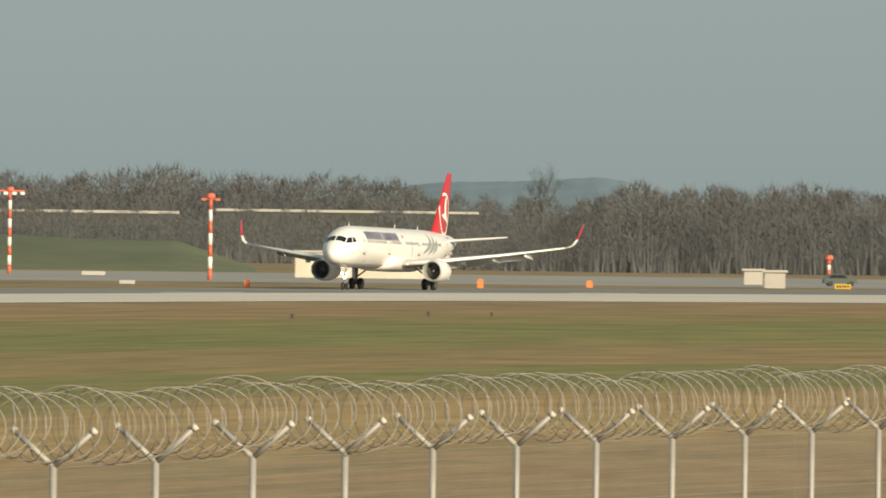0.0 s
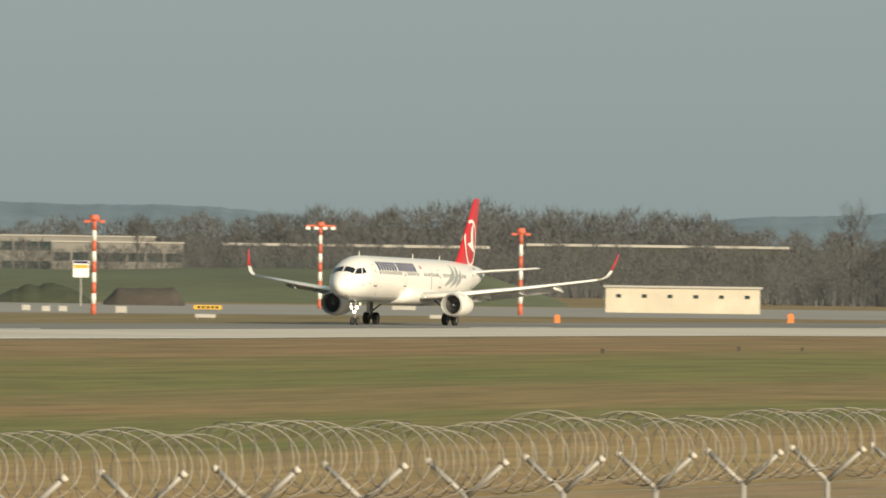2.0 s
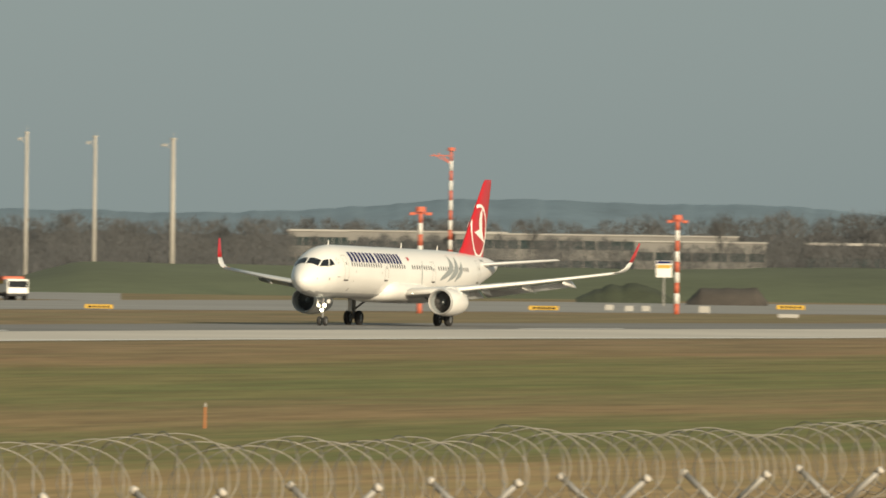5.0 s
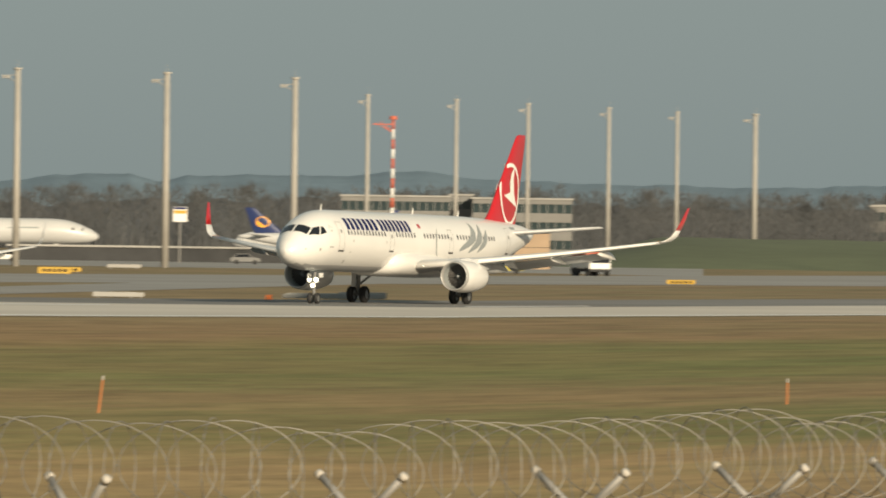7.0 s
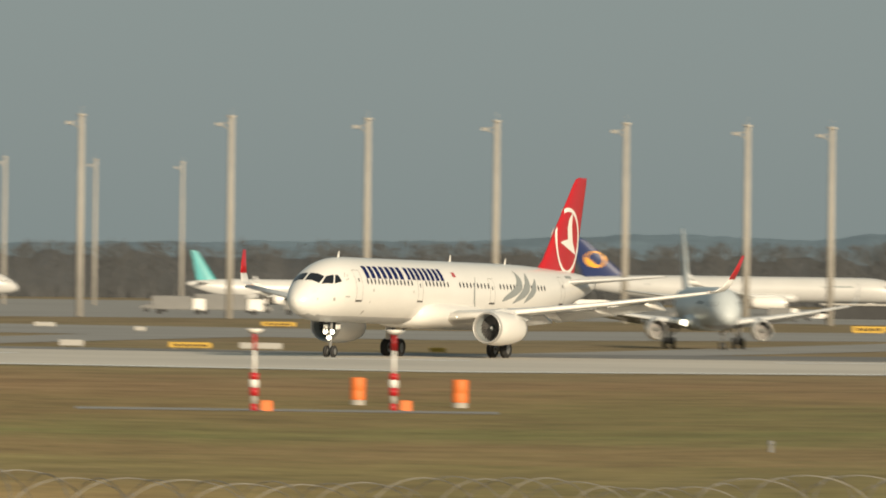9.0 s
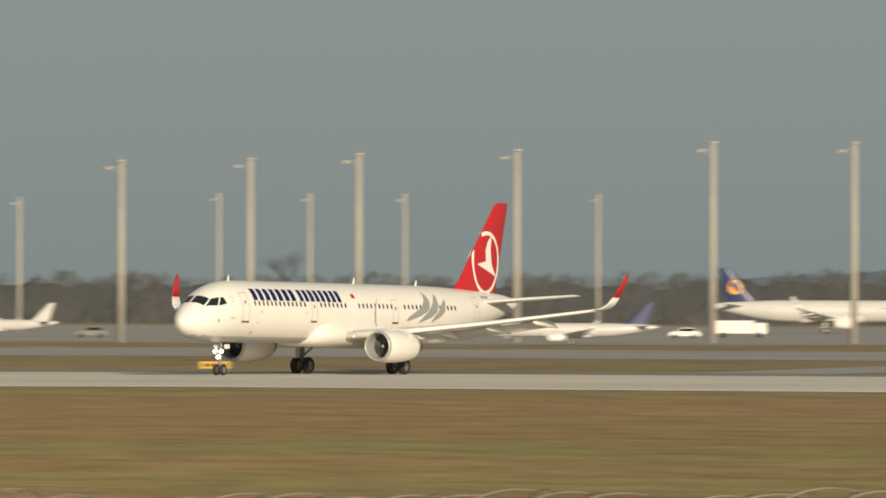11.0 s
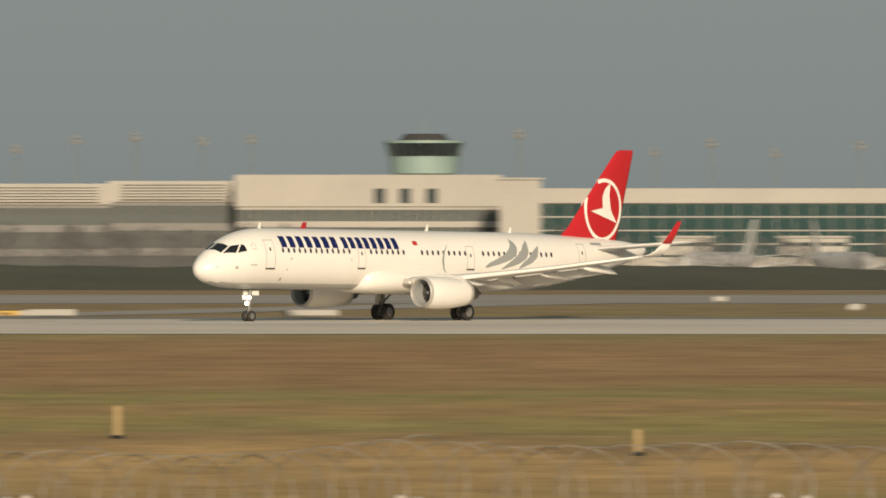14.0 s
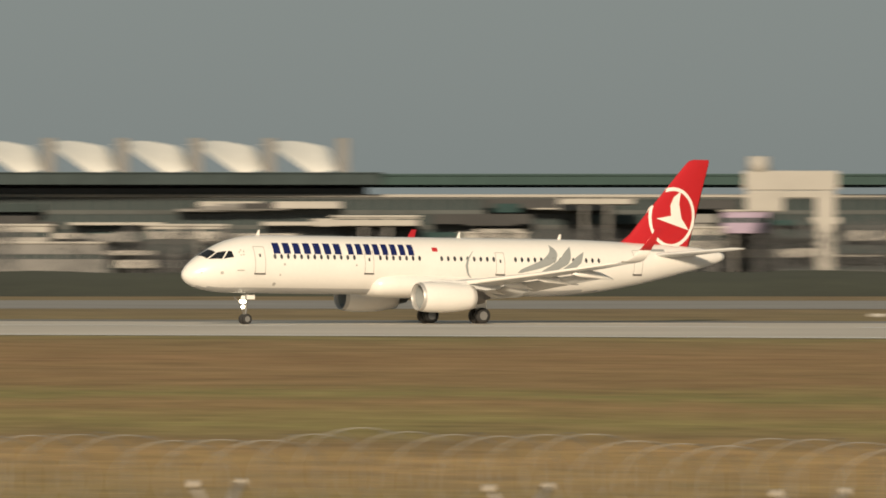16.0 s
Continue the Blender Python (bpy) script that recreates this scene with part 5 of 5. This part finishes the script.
for u, d, w, h in ( (965, 1259, 3.31, 0.66), (1402, 1149, 3.21, 0.60), (2189, 1048, 2.76, 0.55), (3281, 1148, 3.69, 0.60), (4498, 698, 2.87, 0.51), (4342, 1068, 3.38, 0.56), (4060, 688, 1.09, 0.43), (6081, 748, 2.17, 0.67), (6955, 1136, 2.39, 0.84), (10288, 849, 1.56, 0.49), (9785, 760, 1.08, 0.48), (11103, 759, 1.40, 0.44), (9806, 747, 1.42, 0.47), (-708, 1210, 1.85, 0.70), (11084, 756, 1.59, 0.48), (3298, 1095, 3.35, 0.81) ):
    slab_sign(u, d, w, h, PAINTY, "low yellow airfield direction sign with dark marks")
for u, d, w, h in ( (346, 1058, 0.56, 0.84), (-67, 1142, 0.66, 0.96), (-260, 1194, 0.69, 0.75), (2918, 732, 0.50, 0.35), (10033, 759, 1.00, 0.52), (10601, 916, 1.45, 0.58), (10036, 766, 1.01, 0.48) ):
    top = empty("marker_block", place(u, beyond(u, d)), "small orange marker block beside the pavement", "marker", "orange markers")
    bm = bmesh.new()
    rings = [[Vector((sx * w * k / 2, sy * w * k / 2, z)) for sx, sy in ((-1, -1), (1, -1), (1, 1), (-1, 1))] for z, k in ((-0.03, 1.0), (h * 0.8, 0.9), (h, 0.7))]
    loft(bm, rings)
    part("block", bm, ORANGE, top)
for u, d, w, h in ( (4200, 424, 0.60, 1.09), (4019, 419, 0.64, 1.10) ):
    top = empty("marker_barrel", place(u, d), "upright orange barrel with a grey base on the grass", "barrel", "orange barrels")
    bm = bmesh.new()
    rings = []
    for z, r in ((0.2, 0.97), (0.24, 1.0), (h * 0.5, 1.0), (h * 0.52, 0.96), (h * 0.54, 1.0), (h * 0.97, 1.0), (h, 0.93)):
        rings.append([Vector((w / 2 * r * math.cos(2 * math.pi * k / 18), w / 2 * r * math.sin(2 * math.pi * k / 18), z)) for k in range(18)])
    loft(bm, rings)
    part("drum", bm, ORANGE, top, "", True)
    bm = bmesh.new()
    tube(bm, (0, 0, -0.03), (0, 0, 0.2), w * 0.48, w * 0.48, 18)
    part("base", bm, CONCRETE, top)
for u, d, w, h in ( (4384, 401, 0.30, 3.11), (4137, 407, 0.30, 3.15) ):
    top = empty("monitor_pole", place(u, d), "red and white pole with a bowl head and orange box", "pole", "monitor poles")
    z = -0.03
    for dz, r, m in ((0.3, 0.13, RED), (0.3, 0.12, CONCRETE), (0.3, 0.17, RED), (0.3, 0.17, PAINTW), (0.25, 0.17, RED), (0.85, 0.065, PAINTW), (0.6, 0.065, RED)):
        bm = bmesh.new()
        tube(bm, (0, 0, z), (0, 0, z + dz), r, r, 12)
        part("section", bm, m, top, "", True)
        z += dz
    bm = bmesh.new()
    loft(bm, [[Vector((r * math.cos(2 * math.pi * k / 16), r * math.sin(2 * math.pi * k / 16), z + q)) for k in range(16)] for q, r in ((0.0, 0.07), (0.06, 0.24), (0.18, 0.34), (0.2, 0.32))])
    part("bowl", bm, PAINTW, top, "", True)
    bm = bmesh.new()
    box(bm, 0.26, 0.7, -0.2, 0.2, -0.02, 0.4, 0.03)
    part("box", bm, ORANGE, top, "orange equipment box")
strip("service_path", 3950, 4700, lambda u: 400, lambda u: 407, 0.012, TAXI, "narrow concrete service path in the grass", "path")
for u, d, w, h in ( (1999, 319, 0.13, 0.64), (3217, 288, 0.24, 0.89) ):
    top = empty("orange_stake", place(u, d) @ pose(0, 0, 0, 0, 7 if u > 3000 else 1), "leaning orange plastic stake in the grass", "stake", "stakes")
    bm = bmesh.new()
    tube(bm, (0, 0, -0.05), (0, 0, h), 0.036, 0.03, 8)
    part("rod", bm, mat("faded_orange", (0.42, 0.16, 0.05), 0.7), top)
    bm = bmesh.new()
    tube(bm, (0, 0, h), (0, 0, h + 0.12), 0.036, 0.032, 8)
    part("tip", bm, CONCRETE, top)
for u, d, w, h in ( (8690, 258, 0.29, 0.71), (9611, 281, 0.33, 0.96) ):
    top = empty("marker_post", place(u, d), "short pale wooden marker post on a dark foot", "post", "marker posts")
    bm = bmesh.new()
    box(bm, -w * 0.27, w * 0.27, -0.08, 0.08, 0.08, h * 0.9, 0.02)
    part("post", bm, mat("pale_wood", (0.32, 0.24, 0.12), 0.8), top)
    bm = bmesh.new()
    box(bm, -w * 0.5, w * 0.5, -0.15, 0.15, -0.03, 0.1, 0.02)
    part("foot", bm, DARK, top)
for u, d, w, h in ( (3468, 319, 0.22, 0.35), (265, 670, 0.25, 0.28), (24, 706, 0.22, 0.30), (-88, 714, 0.19, 0.26) ):
    top = empty("edge_light", place(u, d), "small grey light housing in the grass", "light", "edge lights")
    bm = bmesh.new()
    tube(bm, (0, 0, -0.02), (0, 0, h * 0.7), w * 0.4, w * 0.3, 10)
    tube(bm, (0, 0, h * 0.7), (0, 0, h), w * 0.5, w * 0.35, 10)
    part("housing", bm, FACDARK if d > 500 else FACGREY, top)


def info_board(u, d, z):
    top = empty("direction_board", place(u, d), "white board with yellow and blue fields on a post", "sign", "direction boards")
    bm = bmesh.new()
    tube(bm, (0, 0, -0.1), (0, 0, z), 0.1, 0.1, 8)
    part("post", bm, GALV, top)
    bm = bmesh.new()
    box(bm, -1.0, 1.0, -0.2, -0.05, z - 1.0, z + 1.1, 0.03)
    board = part("board", bm, PAINTW, top)
    for z0, z1, m in ((z + 0.75, z + 1.05, BLUE), (z + 0.15, z + 0.6, PAINTY)):
        bm = bmesh.new()
        box(bm, -0.9, 0.9, -0.22, -0.204, z0, z1)
        part("field", bm, m, board, "coloured field")


for u, d, z in ((1589, 1520, 5.2), (1190, 1350, 4.6), (3077, 1500, 6.8)):
    info_board(u, d, z)


# ---- vehicles ----
def fire_truck(u, d, turn):
    top = empty("fire_truck", place(u, d) @ pose(0, 0, 0, 0, 0, turn), "white airport truck with a yellow band and red top", "truck", "airport trucks")
    for nm, x0, x1, z0, z1, m in (("chassis", -3.6, 3.6, 0.5, 0.85, FACDARK), ("body", -3.6, 2.2, 0.85, 1.9, PAINTW), ("band", -3.62, 2.22, 1.9, 2.3, PAINTY), ("top_box", -3.5, 2.1, 2.3, 2.8, PAINTO), ("cab", 2.25, 3.75, 0.8, 2.5, PAINTW)):
        bm = bmesh.new()
        box(bm, x0, x1, -1.3, 1.3, z0, z1, 0.08)
        part(nm, bm, m, top)
    bm = bmesh.new()
    box(bm, 3.2, 3.78, -1.2, 1.2, 1.5, 2.3, 0.05)
    part("windscreen", bm, DARK, top)
    for x in (-2.6, -1.2, 2.7):
        for y in (-1.15, 1.15):
            bm = bmesh.new()
            tube(bm, (x, y - 0.18, 0.52), (x, y + 0.18, 0.52), 0.52, 0.52, 14)
            part("wheel", bm, TYRE, top)


for u, d, turn in ((2673, 1250, -70), (2617, 1250, -75), (2350, 1255, -72)):
    fire_truck(u, d, turn)


def small_car(u, d, m, turn, label):
    top = empty("car", place(u, d) @ pose(0, 0, 0, 0, 0, turn), label, "car", "parked cars")
    bm = bmesh.new()
    prof = ((-2.1, 0.35), (-2.1, 0.85), (-1.85, 0.95), (-1.3, 1.45), (0.4, 1.48), (1.0, 1.0), (2.0, 0.85), (2.1, 0.4))
    loft(bm, [[Vector((x, y, z)) for x, z in prof] for y in (-0.85, 0.85)])
    part("body", bm, m, top)
    bm = bmesh.new()
    loft(bm, [[Vector((x, y, z)) for x, z in ((-1.6, 1.0), (-1.25, 1.38), (0.35, 1.4), (0.85, 1.0))] for y in (-0.87, 0.87)])
    part("glazing", bm, DARK, top, "dark car glass")
    for x in (-1.3, 1.3):
        for y in (-0.75, 0.75):
            bm = bmesh.new()
            tube(bm, (x, y - 0.12, 0.32), (x, y + 0.12, 0.32), 0.32, 0.32, 14)
            part("wheel", bm, TYRE, top)


small_car(-703, 1330, mat("dark_green_car", (0.03, 0.05, 0.045), 0.3), 10, "dark green van parked by the taxiway")
small_car(2500, 1280, mat("yellow_car", (0.36, 0.31, 0.06), 0.4), 0, "yellow airport car beside the service building")
for u in (2960, 3390, 3620, 4380, 4560, 5250, 5480, 6300, 6900):
    small_car(u, 1420 + (u % 90), PAINTW if u % 20 else FACGREY, 0 if u % 30 else 180, "small airport car parked on the apron")
for u, w, h, d in ((-550, 2.36, 2.0, 1340), (-588, 2.6, 2.1, 1240)):
    block("equipment_shelter", u + w * 7, u - w * 7, d, h, 2.0, "small pale equipment shelter by the taxiway", "shelter", CONCRETE, 0, 0)
block("blast_fence", 3380, 2640, 1560, 2.3, 0.8, "low grey blast fence before the parked aircraft", "fence", FACDARK, 0, 0)
# service vehicles and stairs round the parked aircraft
for i, (u, w, h, m) in enumerate(((4520, 7, 2.4, FACGREY), (4430, 9, 2.7, FACGREY), (4300, 5, 2.0, FACGREY), (3780, 6, 2.6, PAINTW), (3450, 4, 1.8, FACGREY), (6900, 6, 2.3, PAINTW), (5900, 5, 1.6, PAINTO), (5700, 6, 1.9, CONCRETE), (7470, 8, 4.6, CONCRETE), (7330, 7, 2.4, FACGREY), (7050, 6, 1.8, PAINTW), (5150, 7, 2.4, PAINTW), (2450, 6, 2.0, FACGREY))):
    top = empty("service_truck", place(u, 1400 + 8 * i), "boxy airport service truck on the apron", "truck", "service trucks")
    bm = bmesh.new()
    box(bm, -w / 2, w * 0.25, -1.2, 1.2, 0.6, h, 0.08)
    part("box_body", bm, m, top)
    bm = bmesh.new()
    box(bm, w * 0.27, w / 2, -1.1, 1.1, 0.5, min(h, 2.1), 0.12)
    part("cab", bm, PAINTW, top)
    for x in (-w * 0.35, w * 0.36):
        bm = bmesh.new()
        tube(bm, (x, -1.2, 0.4), (x, 1.2, 0.4), 0.4, 0.4, 12)
        part("wheel", bm, TYRE, top)


# ---- other aircraft ----
NAVY = mat("navy_fin", (0.012, 0.025, 0.10), 0.35, vary=0.05)
TEAL = mat("teal_fin", (0.03, 0.30, 0.32), 0.35, vary=0.05)
GOLD = mat("gold_disc", (0.80, 0.36, 0.02), 0.45, vary=0.05)
OFFWHITE = mat("parked_white", (0.50, 0.50, 0.49), 0.35, vary=0.05)
SILVER = mat("grey_blue_body", (0.55, 0.59, 0.60), 0.35, vary=0.05)


def parked(u, d, heading, scale, label, body, finm, lit=False, disc=False):
    top, bod, fin = airliner("parked_airliner", label, body, finm, False, lit)
    top.matrix_basis = Matrix.Translation(at(u, d)) @ pose(0, 0, 0, 0, 0, heading) @ Matrix.Diagonal((*scale, 1))
    for side in (1, -1):
        bm = bmesh.new()
        patch(bm, 7.6, 33.5, 4.36, 4.62, side, 0.012, 1)
        part("window_band", bm, PANE if d < 1000 else SWIRL, bod, "row of cabin windows")
        bm = bmesh.new()
        patch(bm, 2.0, 3.4, 4.1, 4.6, side, 0.014, 3)
        part("cockpit_window", bm, DARK, bod)
        if disc:
            bm = bmesh.new()
            bm.faces.new([bm.verts.new(fin_pt(39.9 + 1.35 * math.cos(2 * math.pi * k / 24), 8.6 + 1.35 * math.sin(2 * math.pi * k / 24), side)) for k in range(24)])
            part("disc", bm, GOLD, fin, "golden disc")
    return top


def right_of(u):
    return math.degrees(u / FOC)


parked(3590, 815, -72, (0.68, 0.70, 0.76), "grey and white regional jet waiting to cross, lamps lit", SILVER, SILVER, True)
parked(3530, 1750, right_of(3530), (1.3, 1.1, 1.0), "long white airliner with a navy fin and golden disc, parked", OFFWHITE, NAVY, False, True)
parked(2834, 1960, right_of(2834) + 180, (0.7, 0.62, 0.72), "white airliner with a navy fin, parked on the apron", OFFWHITE, NAVY, False, True)
parked(2760, 1900, right_of(2760), (0.95, 0.8, 0.72), "white airliner with a navy fin and golden disc, parked", OFFWHITE, NAVY, False, True)
parked(4370, 1700, right_of(4370) + 12, (0.55, 0.6, 0.75), "white airliner with a teal fin, parked", OFFWHITE, TEAL)
parked(6720, 1400, right_of(6720) + 180, (0.5, 0.42, 0.4), "small white jet parked on the apron", OFFWHITE, OFFWHITE)
parked(6480, 1450, right_of(6480) + 170, (0.42, 0.40, 0.38), "small white jet parked on the apron", OFFWHITE, OFFWHITE)
parked(5450, 1250, right_of(5450) + 180, (0.45, 0.42, 0.4), "white and blue airliner parked on the apron", OFFWHITE, NAVY)
parked(5000, 1700, right_of(5000), (0.8, 0.8, 0.85), "white airliner with a navy fin, parked", OFFWHITE, NAVY, False, True)
parked(7230, 1560, right_of(7230) + 180, (0.3, 0.35, 0.45), "small white jet parked near the pier", OFFWHITE, NAVY)
for u, turn, size in ((8545, -112, 0.6), (8330, -70, 0.55)):
    parked(u, 1415, right_of(u) + turn, (size, size, 0.72), "white airliner parked at the pier", OFFWHITE, OFFWHITE)
for i, (ua, ub) in enumerate(((8440, 8320), (8650, 8560), (8210, 8120))):
    bridge_leg(block("jet_bridge", ua, ub, 1445 + 2 * i, 2.4, 3, "pale boarding bridge before the pier", "jet bridge", STONEW, 1, 4, z0=4.2, band=0.3, base=0.4), 4.2)
parked(7700, 1600, right_of(7700), (0.8, 0.8, 0.9), "airliner behind the pier, its dark fin showing", OFFWHITE, NAVY)


# ---- what moves ----
def motions():
    walk(plane, [
        (0.00, pose(-4.98, 1072.28, 0, 0, 0, -105.77)),
        (0.50, pose(-11.23, 1051.95, 0, 0, 0, -105.71)),
        (1.00, pose(-18.13, 1031.62, 0, 0, 0, -105.66)),
        (1.50, pose(-24.41, 1009.71, 0, 0, 0, -105.58)),
        (2.00, pose(-31.41, 984.72, 0, 0, 0, -105.48)),
        (2.50, pose(-37.51, 957.85, 0, 0, 0, -105.35)),
        (3.00, pose(-44.82, 931.44, 0, 0, 0, -105.23)),
        (3.20, pose(-47.48, 921.56, 0, 0, 0, -105.20)),
        (3.70, pose(-54.54, 899.77, 0, 0, 0, -105.23)),
        (4.25, pose(-62.85, 879.12, 0, 0, 0, -105.38)),
        (4.80, pose(-71.27, 857.73, 0, 0, 0, -105.45)),
        (5.30, pose(-78.65, 833.97, 0, 0, 0, -105.27)),
        (5.50, pose(-81.49, 822.95, 0, 0, 0, -105.12)),
        (6.00, pose(-88.91, 792.25, 0, 0, 0, -104.56)),
        (6.50, pose(-95.43, 759.24, 0, 0, 0, -104.33)),
        (7.00, pose(-103.09, 728.80, 0, 0, 0, -104.19)),
        (7.50, pose(-111.20, 706.08, 0, 0, 0, -103.89)),
        (8.00, pose(-121.16, 689.42, 0, 0, 0, -103.61)),
        (8.50, pose(-132.21, 679.92, 0, 0, 0, -103.44)),
        (9.00, pose(-145.94, 675.03, 0, 0, 0, -103.33)),
        (9.20, pose(-151.51, 674.22, 0, 0, 0, -103.29)),
        (9.70, pose(-168.02, 676.38, 0, 0, 0, -103.21)),
        (10.25, pose(-189.58, 683.99, 0, 0, 0, -103.15)),
        (10.80, pose(-212.38, 692.41, 0, 0, 0, -103.20)),
        (11.30, pose(-232.11, 696.67, 0, 0, 0, -103.37)),
        (11.50, pose(-239.55, 697.08, 0, 0, 0, -103.49)),
        (12.00, pose(-259.77, 695.99, 0, 0, 0, -103.88)),
        (12.50, pose(-279.37, 691.34, 0, 0, 0, -104.33)),
        (13.00, pose(-298.94, 680.19, 0, 0, 0, -104.72)),
        (13.50, pose(-318.69, 667.71, 0, 0, 0, -105.63)),
        (14.00, pose(-338.78, 654.81, 0, 0, 0, -106.62)),
        (14.50, pose(-361.76, 642.11, 0, 0, 0, -107.79)),
        (15.00, pose(-389.24, 630.71, 0, 0, 0, -109.23)),
        (15.50, pose(-419.55, 622.75, 0, 0, 0, -111.42)),
        (16.00, pose(-458.32, 618.45, 0, 0, 0, -114.38)),
    ])


motions()
